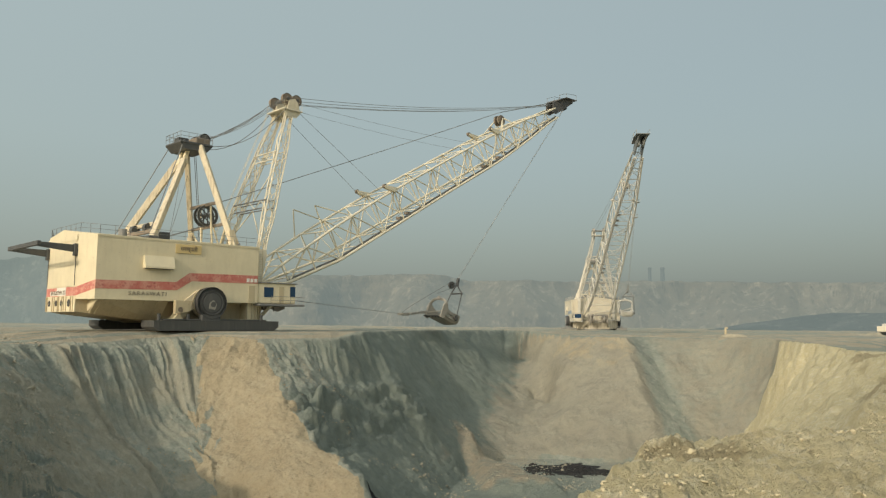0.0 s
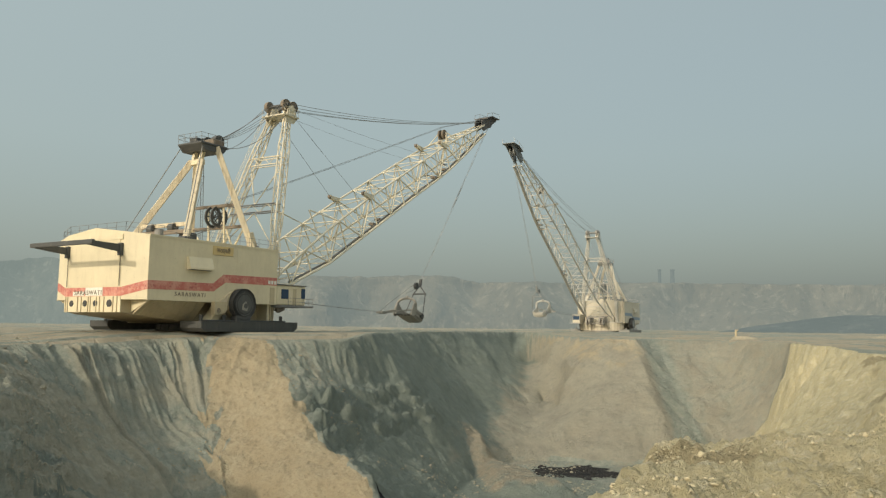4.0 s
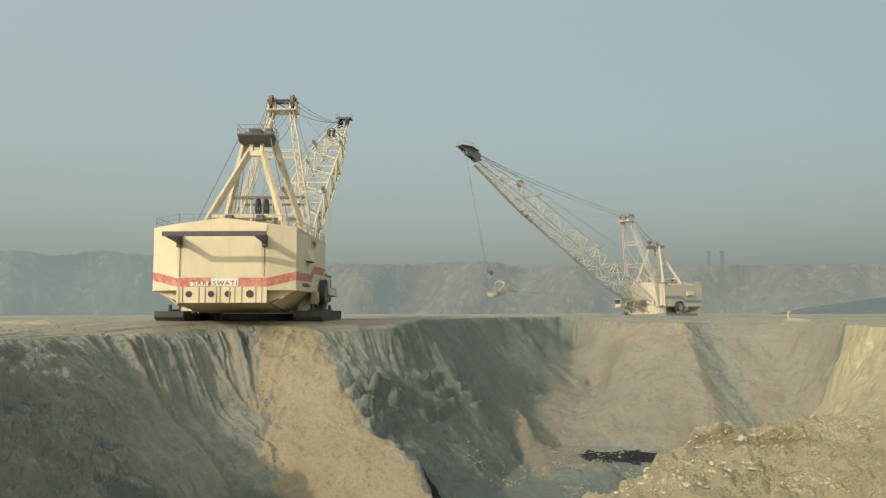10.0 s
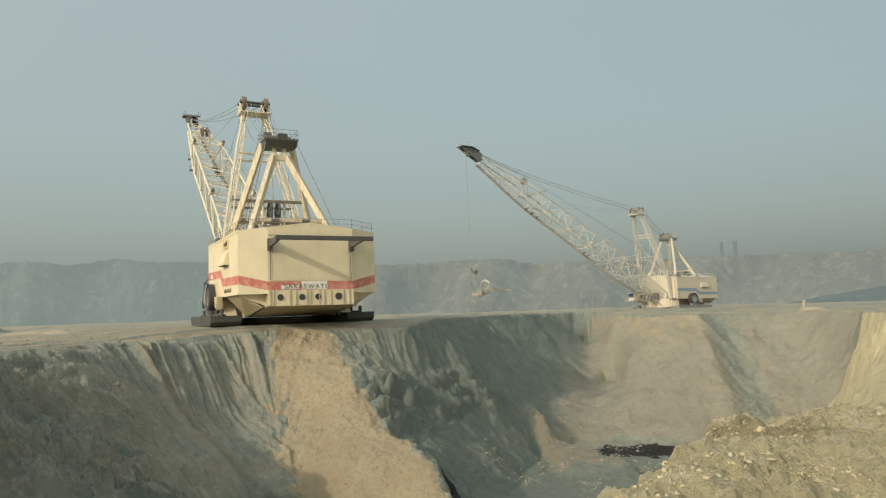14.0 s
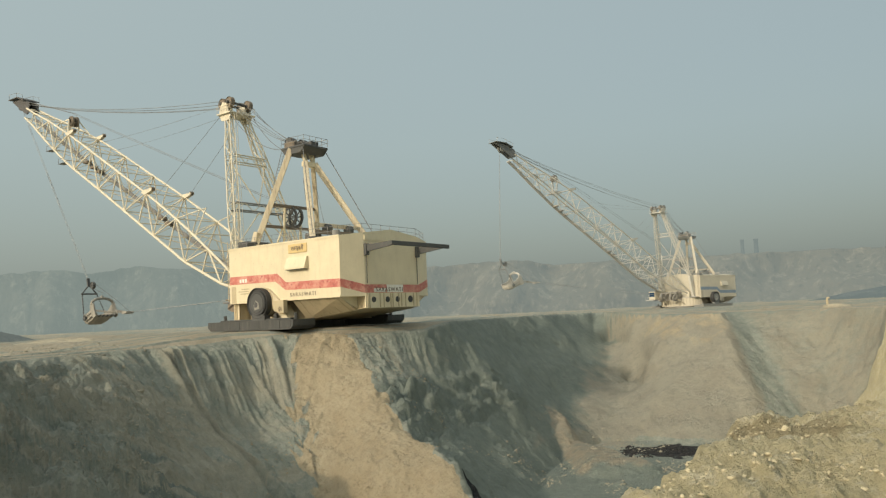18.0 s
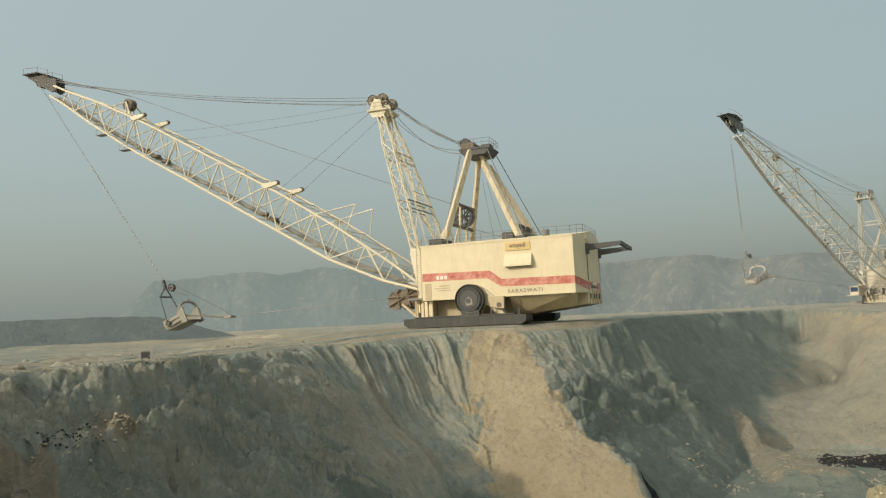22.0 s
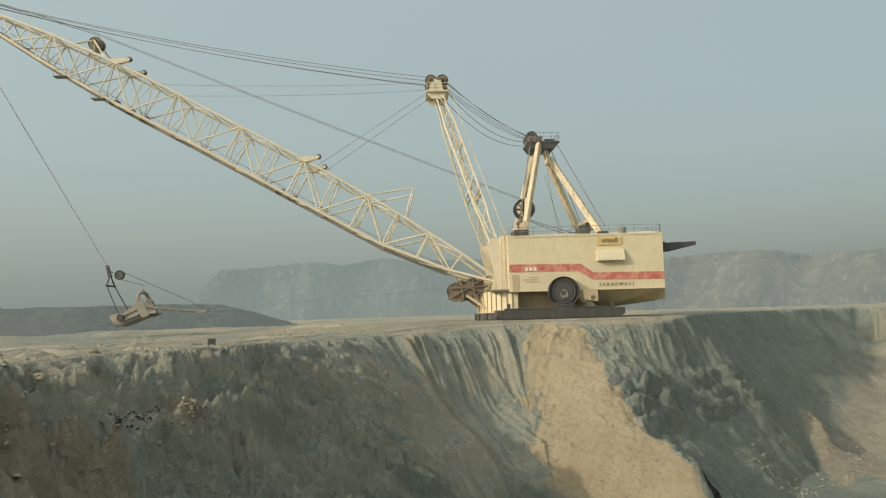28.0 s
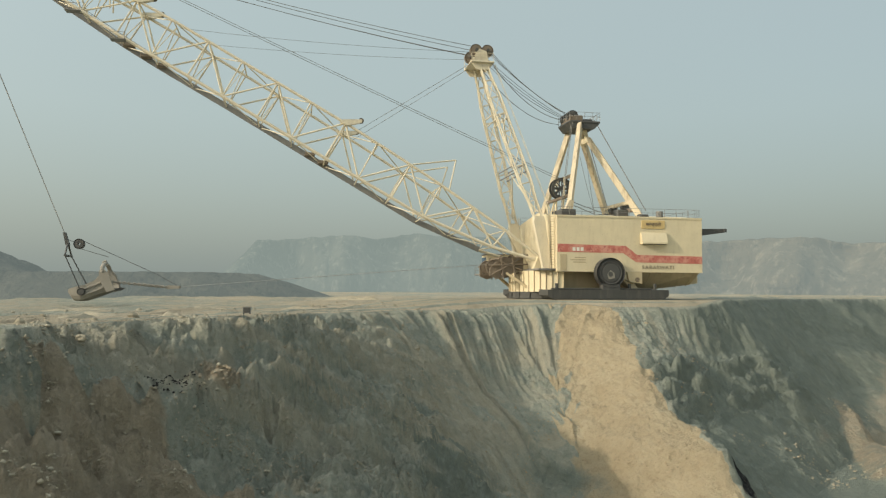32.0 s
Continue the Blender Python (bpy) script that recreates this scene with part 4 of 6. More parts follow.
def mast(parent, mat):
    """Front mast: two lattice legs that lean together to a sheave deck."""
    ob = thing("mast")
    ob.parent = parent
    ob["label"] = "cream lattice mast with a sheave deck"
    topz = 32.3
    for s in (1, -1):
        foot, top = Vector((5.0, s * 5.9, 10.6)), Vector((11.6, s * 1.5, topz))
        d = top - foot
        corners = [(-0.72, -0.42), (0.72, -0.42), (0.72, 0.42), (-0.72, 0.42)]
        n = 9

        def at(k, c):
            t = k / n
            w = 1.0 if 0.12 < t < 0.8 else 0.7
            return foot + d * t + Vector((c[0] * w, c[1] * w, -c[0] * w * 0.3))
        for c in corners:
            for k in range(n):
                member("chord", at(k, c), at(k + 1, c), 0.105, mat, ob)
        for k in range(n):
            for a, c in ((0, 1), (1, 2), (2, 3), (3, 0)):
                p, q = (a, c) if k % 2 else (c, a)
                member("brace", at(k, corners[p]), at(k + 1, corners[q]), 0.065, mat, ob)
                member("brace", at(k + 1, corners[a]), at(k + 1, corners[c]), 0.055, mat, ob)
        part("foot", prism([(3.35, 4.0), (4.5, 4.0), (5.75, 10.2), (5.6, 10.9), (4.4, 10.9), (4.2, 10.2)], "y", s * 5.9 - 0.4, s * 5.9 + 0.4), mat, ob, "plated cream mast foot")
    for z, w in ((17.0, 0.70), (24.5, 0.38)):
        x = 5.0 + 6.6 * (z - 10.6) / 21.7
        y = 5.9 - 4.4 * (z - 10.6) / 21.7
        for dz in (0, 1.1):
            tie = M["pipe"] if z < 20 else mat
            member("cross_tie", (x - 0.6, -y, z + dz), (x - 0.6, y, z + dz), 0.11, tie, ob)
            member("cross_tie", (x + 0.6, -y, z + dz), (x + 0.6, y, z + dz), 0.09, tie, ob)
        for k in range(6):
            a, c = -y + 2 * y * k / 6, -y + 2 * y * (k + 1) / 6
            member("brace", (x - 0.6, a, z + (1.1 if k % 2 else 0)), (x - 0.6, c, z + (0 if k % 2 else 1.1)), 0.06, mat, ob)
        if z < 20:
            for s in (1, -1):
                member("brace", (x, 0, z + 1.1), (5.0 + 6.6 * 13.9 / 21.7, s * 3.2, 24.5), 0.09, mat, ob)
                member("brace", (x, 0, z), (5.2, s * 5.6, 11.5), 0.09, mat, ob)
    member("axle", (11.0, -2.3, topz + 1.75), (11.0, 2.3, topz + 1.75), 0.22, M["dark"], ob, 10)
    member("axle", (12.6, -2.3, topz + 1.75), (12.6, 2.3, topz + 1.75), 0.22, M["dark"], ob, 10)
    part("deck", boxed((10.1, -2.35, topz), (13.4, 2.35, topz + 0.22), 0.05), mat, ob)
    for s in (1, -1):
        part("sheave_block", prism([(10.9, topz + 0.3), (13.0, topz + 0.3), (12.7, topz + 1.3), (12.2, topz + 1.9), (11.2, topz + 1.6)], "y", s * 1.3 - 0.12, s * 1.3 + 0.12), mat, ob)
        part("sheave_block", prism([(10.9, topz + 0.3), (13.0, topz + 0.3), (12.7, topz + 1.3), (12.2, topz + 1.9), (11.2, topz + 1.6)], "y", s * 2.05 - 0.1, s * 2.05 + 0.1), mat, ob)
        for x in (11.0, 12.6):
            part("sheave", disc((x, s * 1.67, topz + 1.75), (0, 1, 0), 0.85, 0.55, 22, 0.2), M["machinery"], ob, "dark greasy rope sheave")
        part("deck_bracket", prism([(10.4, topz), (13.3, topz), (12.6, topz - 0.9), (11.0, topz - 0.9)], "y", s * 1.9 - 0.08, s * 1.9 + 0.08), mat, ob)
        bm = rods([((x, s * 2.3, topz + 0.2), (x, s * 2.3, topz + 1.3)) for x in (10.2, 11.2, 12.3, 13.3)]
                  + [((10.2, s * 2.3, topz + h), (13.3, s * 2.3, topz + h)) for h in (0.8, 1.3)], 0.03, 5)
        part("handrail", bm, mat, ob)
    # ladder up one leg
    foot, top = Vector((3.9, 6.0, 10.9)), Vector((10.6, 1.6, topz))
    bm = bmesh.new()
    for o in (-0.22, 0.22):
        rod(bm, foot + Vector((-0.7, o, 0)), top + Vector((-0.7, o, 0)), 0.035, 5)
    for k in range(1, 50):
        p = foot.lerp(top, k / 50) + Vector((-0.7, 0, 0))
        rod(bm, p + Vector((0, -0.22, 0)), p + Vector((0, 0.22, 0)), 0.02, 4)
    part("ladder", bm, mat, ob)
    return ob


def a_frame(parent, mat, full=True):
    ob = thing("a_frame")
    ob.parent = parent
    ob["label"] = "cream four-legged rear frame with a dark sheave deck"
    tz = 24.6
    for s in (1, -1):
        beam("rear_leg", (-9.9, s * 5.5, 10.9), (-4.0, s * 0.9, tz - 2.0), 0.68, 0.85, M["stained"], ob)
        beam("front_leg", (0.9, s * 6.0, 10.9), (-2.4, s * 2.0, tz), 0.62, 0.78, M["stained"], ob)
        part("leg_foot", prism([(0.2, 10.7), (1.9, 10.7), (1.5, 11.6), (0.75, 13.2), (0.1, 13.0), (0.45, 11.6)], "y", s * 5.75 - 0.42, s * 5.75 + 0.42), M["stained"], ob)
        part("foot", boxed((-10.6, s * 5.5 - 0.7, 10.7), (-9.2, s * 5.5 + 0.7, 11.5), 0.1), M["dark"], ob)
        member("stay", (-10.3, s * 5.9, 12.0), (-4.6, s * 1.9, tz + 0.5), 0.06, M["rope"], ob)
    beam("cap", (-4.0, -1.3, tz - 2.2), (-4.0, 1.3, tz - 2.2), 0.7, 0.7, mat, ob)
    beam("post", (-3.9, 0.7, tz - 2), (-3.3, 0.7, tz + 0.3), 0.5, 0.5, mat, ob)
    beam("post", (-3.9, -0.7, tz - 2), (-3.3, -0.7, tz + 0.3), 0.5, 0.5, mat, ob)
    for z in (12.3, 13.3):
        t = (z - 10.9) / 11.7
        beam("cross_beam", (-9.9 + 5.9 * t, -5.6 + 4.6 * t, z), (-9.9 + 5.9 * t, 5.6 - 4.6 * t, z), 0.42, 0.5, M["machinery"] if z < 13 else M["stained"], ob)
    for s in (1, -1):
        part("coupling", disc((-9.0, s * 2.0, 12.9), (0, 1, 0), 0.55, 0.9, 18), M["dark"], ob)
    # winch frame between the front legs
    for z in (14.0, 16.9):
        t = (z - 10.9) / 13.7
        y = 6.0 - 4.0 * t
        beam("cross_beam", (0.9 - 3.3 * t, -y, z), (0.9 - 3.3 * t, y, z), 0.35, 0.4, M["machinery"], ob)
    for s in (1, -1):
        member("brace", (0.9 - 0.7, s * 5.1, 14.0), (0.6, s * 2.6, 11.0), 0.13, mat, ob)
        member("brace", (0.1, s * 1.6, 14.0), (0.6, s * 2.6, 11.0), 0.13, mat, ob)
        member("post", (0.1, s * 1.5, 11.0), (-0.3, s * 1.5, 17.0), 0.16, mat, ob)
        part("sheave", disc((-0.2, s * 0.55, 15.5), (0, 1, 0), 1.5, 0.22, 28, 1.15), M["dark"], ob, "dark spoked rope sheave")
        bm = bmesh.new()
        for k in range(4):
            a = math.pi * k / 4
            v = Vector((math.cos(a), 0, math.sin(a))) * 1.15
            c = Vector((-0.2, s * 0.55, 15.5))
            rod(bm, c - v, c + v, 0.09, 5)
        part("spokes", bm, M["dark"], ob)
    # deck
    part("deck", boxed((-5.3, -2.3, tz), (-0.7, 2.3, tz + 0.3), 0.06), M["dark"], ob, "grimy dark sheave deck")
    part("deck_skirt", prism([(-5.25, tz), (-4.5, tz - 0.75), (-1.4, tz - 0.75), (-0.75, tz)], "y", -2.2, 2.2), M["dark"], ob)
    part("housing", boxed((-2.9, -1.9, tz + 0.3), (-0.9, 1.9, tz + 1.15), 0.1), M["machinery"], ob, "rust-brown sheave housing")
    part("winch_box", boxed((-4.9, -0.9, tz + 0.3), (-3.5, 0.5, tz + 1.0), 0.08), M["dark"], ob)
    for s in (1, -1):
        part("sheave", disc((-1.5, s * 1.1, tz + 1.1), (0, 1, 0), 0.8, 0.9, 20, 0.2), M["dark"], ob)
    bm = bmesh.new()
    ring = [(-5.25, -2.25), (-5.25, 2.25), (-0.75, 2.25), (-0.75, -2.25)]
    for (a, c), (a2, c2) in zip(ring, ring[1:] + ring[:1]):
        for k in range(4):
            f = k / 4
            rod(bm, (a + (a2 - a) * f, c + (c2 - c) * f, tz + 0.4), (a + (a2 - a) * f, c + (c2 - c) * f, tz + 1.5), 0.03, 5)
        for h in (0.95, 1.5):
            rod(bm, (a, c, tz + h), (a2, c2, tz + h), 0.03, 5)
    part("handrail", bm, M["pipe"], ob)
    # ladders
    bm = bmesh.new()
    p0, p1 = Vector((0.8, 4.6, 11.0)), Vector((-1.8, 2.2, tz))
    for o in (-0.25, 0.25):
        rod(bm, p0 + Vector((0.7, o, 0)), p1 + Vector((0.7, o, 0)), 0.04, 5)
    for k in range(1, 34):
        p = p0.lerp(p1, k / 34) + Vector((0.7, 0, 0))
        rod(bm, p + Vector((0, -0.25, 0)), p + Vector((0, 0.25, 0)), 0.025, 4)
    part("ladder", bm, M["pipe"], ob)
    return ob


def sagging(p, q, sag, r, n=12):
    p, q = Vector(p), Vector(q)
    pts = [p.lerp(q, k / n) - Vector((0, 0, sag * 4 * (k / n) * (1 - k / n))) for k in range(n + 1)]
    bm = bmesh.new()
    m, _ = between(p, q, (1, 0, 0))
    rings = [[bm.verts.new(c + (m.to_3x3() @ Vector((r * math.cos(a), r * math.sin(a), 0)))) for a in (0, 1.26, 2.51, 3.77, 5.03)] for c in pts]
    for u, v in zip(rings, rings[1:]):
        for i in range(5):
            bm.faces.new((u[i], u[(i + 1) % 5], v[(i + 1) % 5], v[i]))
    bm.faces.new(rings[0][::-1])
    bm.faces.new(rings[-1])
    return bm


def ropes(parent):
    for y in (-1.9, -1.2, 1.2, 1.9):
        part("boom_rope", sagging((11.6, y, 33.4 + 0.5 * abs(y)), (76.8, y * 0.5, 47.4), 1.2, 0.042, 10), M["rope"], parent)
    for y in (-2.1, -1.5, -0.9, 0.9, 1.5, 2.1):
        part("mast_rope", sagging((11.0, y, 34.4), (-1.0, y * 0.6, 25.9), 0.25 + 0.35 * abs(y), 0.036, 10), M["rope"], parent)
    for y in (-2.2, 2.2):
        part("mast_rope", sagging((10.6, y, 32.4), (-0.4, y * 0.6, 25.0), 1.7, 0.05, 10), M["rope"], parent)
        part("stay_rope", sagging((12.4, y * 0.8, 32.8), (29.0, y * 1.3, 21.8), 0.0, 0.03, 3), M["rope"], parent)
        part("stay_rope", sagging((12.6, y * 0.8, 33.8), (51.4, y * 1.25, 34.0), 0.4, 0.022, 6), M["rope"], parent)
    for y in (-0.5, 0.5):
        part("hoist_line", sagging((0.2, y, 17.0), (60.2, y, 42.4), 0.15, 0.036, 8), M["rope"], parent)
        part("hoist_line", sagging((60.2, y, 42.4), (80.0, y, 49.0), 0.0, 0.05, 2), M["rope"], parent)
        part("hoist_line", sagging((-7.5, y * 3, 11.6), (-0.2, y, 14.2), 0.1, 0.05, 3), M["rope"], parent)
    for y, x in ((-1.2, -6.0), (1.0, -5.0)):
        part("cable", sagging((x, y, 11.6), (-3.6, y, 20.5), 0.5, 0.03, 8), M["rope"], parent)


def railing(parent, pts, mat, h=1.1, step=1.7):
    bm = bmesh.new()
    for p, q in zip(pts, pts[1:]):
        p, q = Vector(p), Vector(q)
        n = max(1, round((q - p).length / step))
        for k in range(n + 1):
            c = p.lerp(q, k / n)
            rod(bm, c, c + Vector((0, 0, h)), 0.028, 5)
        for f in (0.5, 1.0):
            rod(bm, p + Vector((0, 0, h * f)), q + Vector((0, 0, h * f)), 0.025, 5)
    return part("roof_railing", bm, mat, parent)


def house(parent, stripe, writing):
    ob = thing("machinery_house")
    ob.parent = parent
    ob["label"] = "cream sheet-metal machinery house with a %s band" % ("red" if writing else "blue")
    W, XS, XF, XR, WP, ZB, ZT, ZA = 8.32, -17.2, 3.3, -18.2, 5.15, 3.55, 10.86, 11.9
    plan = [(XF, -W), (XF, W), (XS, W), (XR, WP), (XR, -WP), (XS, -W)]
    bm = bmesh.new()
    lo = [bm.verts.new((x, y, ZB)) for x, y in plan]

    def roof(y):
        return ZT + (ZA - ZT) * (1 - abs(y) / W)
    hi = [bm.verts.new((x, y, roof(y))) for x, y in plan]
    rf, rr = bm.verts.new((XF, 0, ZA)), bm.verts.new((XR, 0, ZA))
    bm.faces.new(lo)
    bm.faces.new((hi[0], rf, hi[1], lo[1], lo[0]))
    bm.faces.new((lo[1], hi[1], hi[2], lo[2]))
    bm.faces.new((lo[2], hi[2], hi[3], lo[3]))
    bm.faces.new((lo[3], hi[3], rr, hi[4], lo[4]))
    bm.faces.new((lo[4], hi[4], hi[5], lo[5]))
    bm.faces.new((lo[5], hi[5], hi[0], lo[0]))
    bm.faces.new((rf, rr, hi[3], hi[2], hi[1]))
    bm.faces.new((rf, hi[0], hi[5], hi[4], rr))
    bmesh.ops.recalc_face_normals(bm, faces=bm.faces)
    part("shell", bm, M["cream"], ob)
    # eaves strip, bottom strip
    for s in (1, -1):
        part("eave", boxed((XS, s * W - 0.06, ZT - 0.18), (XF + 0.1, s * W + 0.07, ZT + 0.05)), M["cream"], ob)
        part("sill", boxed((XS, s * W - 0.06, ZB - 0.02), (XF - 3.0, s * W + 0.09, ZB + 0.16)), M["cream"], ob)
        o = s * (W + 0.012)
        o2 = s * (W + 0.024)
        # painted band with its step, in sheets
        kx0, kx1 = -6.2, -7.8
        outline = [(XF - 0.05, 6.08), (XF - 0.05, 7.15), (kx0, 7.0), (kx1, 5.82), (XS, 5.72), (XS, 4.72), (kx1 + 0.1, 4.84), (kx0 + 0.35, 6.02)]
        part("painted_band", prism(outline, "y", min(o, o2), max(o, o2)), stripe, ob, "faded painted band")
        # upright sheet joints and a rain gutter under the eave
        for x in (-13.9, -10.6, -7.3, -4.0, -0.7):
            part("sheet_joint", boxed((x - 0.025, min(s * W, s * (W + 0.012)), ZB + 0.2), (x + 0.025, max(s * W, s * (W + 0.012)), ZT - 0.2)), M["cream"], ob)
        # intake hood: same way round on both sides, seen from outside
        xa, xb = (-11.9, -8.3)
        zz = 7.3
        bm = prism([(s * W, zz), (s * (W + 0.7), zz), (s * (W + 0.7), zz + 0.2), (s * (W + 0.25), zz + 1.5), (s * W, zz + 1.5)], "x", xa, xb)
        part("intake_hood", bm, M["cream"], ob)
        part("hood_opening", boxed((xa + 0.15, min(s * (W + 0.1), s * (W + 0.6)), zz - 0.06), (xb - 0.15, max(s * (W + 0.1), s * (W + 0.6)), zz + 0.01)), M["dark"], ob)
        if writing:
            sx = -10.1 if s > 0 else -6.4
            part("name_board", boxed((sx - 1.65, min(s * W, s * (W + 0.10)), 9.35), (sx + 1.65, max(s * W, s * (W + 0.10)), 10.45), 0.02), M["sign"], ob, "yellow name board")
            face = pose(sx, s * (W + 0.12), 9.9, 90, 0, 180 if s > 0 else 0)
            lettering("\u0938\u0930\u0938\u094d\u0935\u0924\u0940", 0.72, M["letter"], face, ob, "name_lettering", width=2.2)
            tx = -10.8 if s > 0 else -11.2
            lettering("SARASWATI", 0.66, M["letter"], pose(tx, s * (W + 0.02), 4.18 if s > 0 else 4.3, 90, 0, 180 if s > 0 else 0), ob, "name_lettering", width=4.5, spacing=1.35)
            bx = 0.45 if s > 0 else 2.4
            bm = bmesh.new()
            for k in range(3):
                box(bm, (bx - 0.75 + k * 0.55, min(s * W, s * (W + 0.035)), 6.25), (bx - 0.35 + k * 0.55, max(s * W, s * (W + 0.035)), 6.72))
            part("maker_bars", bm, M["white"], ob)
            bm = bmesh.new()
            for k, (zz2, l) in enumerate(((5.3, 1.5), (5.0, 2.1), (4.7, 1.7))):
                box(bm, (-0.6, min(s * W, s * (W + 0.02)), zz2), (-0.6 + l, max(s * W, s * (W + 0.02)), zz2 + 0.16))
            if s > 0:
                part("faded_notice", bm, M["under"], ob)
            else:
                bm.free()
        # side door low at the front
        part("side_door", boxed((2.0, min(s * W, s * (W + 0.04)), ZB + 0.1), (2.9, max(s * W, s * (W + 0.04)), 5.8), 0.01), M["under"], ob)
    # front lower cladding and rear band
    if stripe:
        # rear band follows the three rear faces, dipping to the middle
        bm = bmesh.new()
        o = 0.02

        def strip(a, c, za, zc, h):
            d = Vector((c[0] - a[0], c[1] - a[1], 0)).normalized()
            nrm = Vector((-abs(d.y), d.x * (1 if d.y >= 0 else -1), 0)) * o
            v = [(a[0] + nrm.x, a[1] + nrm.y, za), (c[0] + nrm.x, c[1] + nrm.y, zc), (c[0] + nrm.x, c[1] + nrm.y, zc + h), (a[0] + nrm.x, a[1] + nrm.y, za + h)]
            f = bm.faces.new([bm.verts.new(p) for p in v])
            g = bmesh.ops.extrude_face_region(bm, geom=[f])
            bmesh.ops.translate(bm, verts=[x for x in g["geom"] if isinstance(x, bmesh.types.BMVert)], vec=-nrm * 0.6)
        strip((XS, W), (XR, WP), 4.72, 3.95, 1.0)
        strip((XR, WP), (XR, -WP), 3.95, 3.95, 1.0)
        strip((XR, -WP), (XS, -W), 3.95, 4.72, 1.0)
        bmesh.ops.recalc_face_normals(bm, faces=bm.faces)
        part("rear_band", bm, stripe, ob, "faded painted band")
    if writing:
        part("rear_name_board", boxed((XR - 0.06, -1.9, 4.0), (XR - 0.02, 1.25, 4.95)), M["white"], ob, "dusty white name board")
        part("rear_name_board", boxed((XR - 0.06, 1.5, 4.02), (XR - 0.02, 3.6, 4.5)), M["white"], ob)
        lettering("SARASWATI", 0.72, M["letter"], pose(XR - 0.07, 0.75, 4.33, 90, 0, -90), ob, "name_lettering", width=5.0, spacing=1.25)
    # roller door and its rail
    part("rear_door", boxed((XR - 0.05, -4.6, 5.05), (XR - 0.005, 4.6, 10.35)), M["cream"], ob, "large cream rear door")
    for y in (-4.85, 4.85):
        part("drain_pipe", rod(bmesh.new(), (XR - 0.1, y, 5.1), (XR - 0.1, y, 9.6), 0.04, 5), M["dark"], ob)
    part("door_hood", boxed((XR - 0.12, -5.1, 10.35), (XR + 0.02, 5.1, 10.95)), M["cream"], ob)
    hoist = thing("rear_gantry")
    hoist.parent = ob
    hoist["label"] = "dark projecting gantry rail"
    for y in (-4.9, 4.9):
        part("gantry_arm", prism([(XR, 8.9), (XR - 0.3, 8.9), (XR - 4.4, 9.35), (XR - 4.4, 9.85), (XR, 9.75)], "y", y - 0.16, y + 0.16), M["dark"], hoist)
        part("gantry_arm_bracket", boxed((XR - 0.4, y - 0.3, 8.5), (XR + 0.02, y + 0.3, 9.9), 0.04), M["dark"], hoist)
    part("gantry_rail", boxed((XR - 4.6, -6.1, 9.35), (XR - 4.2, 5.3, 9.85), 0.03), M["dark"], hoist)
    # lower rear box with four vents
    bm = prism([(XR + 0.02, ZB + 0.4), (XR + 0.02, 2.15), (-9.0, 1.0), (-2.0, 0.9), (-2.0, ZB + 0.4)], "y", -WP, WP)
    part("counterweight_box", bm, M["under"], ob, "riveted counterweight box")
    part("counterweight_face", boxed((XR - 0.05, -WP - 0.02, 2.12), (XR + 0.05, WP + 0.02, 3.92)), M["cream"], ob)
    for y in (-4.6, -3.9, -2.3, -1.5, -0.9, 0.2, 0.6, 1.9, 2.6, 4.5, 4.9):
        part("rib", boxed((XR - 0.14, y - 0.05, 2.15), (XR - 0.04, y + 0.05, 3.9)), M["under"], ob)
    for y, r in ((3.75, 0.42), (1.2, 0.42), (-0.72, 0.42), (-3.25, 0.5)):
        part("vent", rod(bmesh.new(), (XR - 0.13, y, 3.12), (XR - 0.02, y, 3.12), r * 0.85, 20), M["black"], ob, "round dark vent")
    # sloping side skirts
    for s in (1, -1):
        bm = bmesh.new()
        v = [bm.verts.new((x, s * (W - d), z)) for x, d, z in ((XS + 0.4, 0.2, ZB), (-8.6, 0.2, ZB), (-8.6, 2.7, 1.0), (XS + 0.4, 2.7, 1.95), (XS + 0.4, 0.4, ZB + 0.1), (-8.6, 0.4, ZB + 0.1), (-8.6, 2.9, 1.1), (XS + 0.4, 2.9, 2.05))]
        for f in ((0, 1, 2, 3), (4, 5, 6, 7), (0, 1, 5, 4), (1, 2, 6, 5), (2, 3, 7, 6), (3, 0, 4, 7)):
            bm.faces.new([v[i] for i in f])
        bmesh.ops.recalc_face_normals(bm, faces=bm.faces)
        part("side_skirt", bm, M["under"], ob, "shaded ribbed skirt, sloping inwards")
        for x in (-16.2, -14.6, -13.0, -11.4, -9.8):
            zb2 = float(np.interp(x, (XS + 0.4, -8.6), (1.95, 1.0)))
            member("skirt_rib", (x, s * (W - 0.22), ZB - 0.02), (x, s * (W - 2.7), zb2 - 0.02), 0.09, M["under"], ob, 4)
        part("rear_gusset", prism([(s * W, ZB), (s * WP, ZB), (s * WP, 2.15)], "x", XS + 0.35, XS + 0.5), M["cream"], ob)
        ya, yb = sorted((s * (W - 2.6), s * (W - 2.4)))
        part("underframe_plate", prism([(-8.6, 0.9), (XF, 0.9), (XF, ZB + 0.1), (-8.6, ZB + 0.1)], "y", ya, yb), M["under"], ob)
        # walking gear
        gear = thing("walking_gear")
        gear.parent = ob
        gear["label"] = "dark eccentric walking gear"
        yc = s * (W + 0.65)
        xw = -3.6
        part("eccentric_wheel", disc((xw, yc, 3.4), (0, 1, 0), 1.95, 1.1, 36, 0.0), M["black"], gear)
        part("wheel_face", disc((xw, yc + s * 0.45, 3.4), (0, 1, 0), 1.45, 0.3, 32, 0.0), M["dark"], gear)
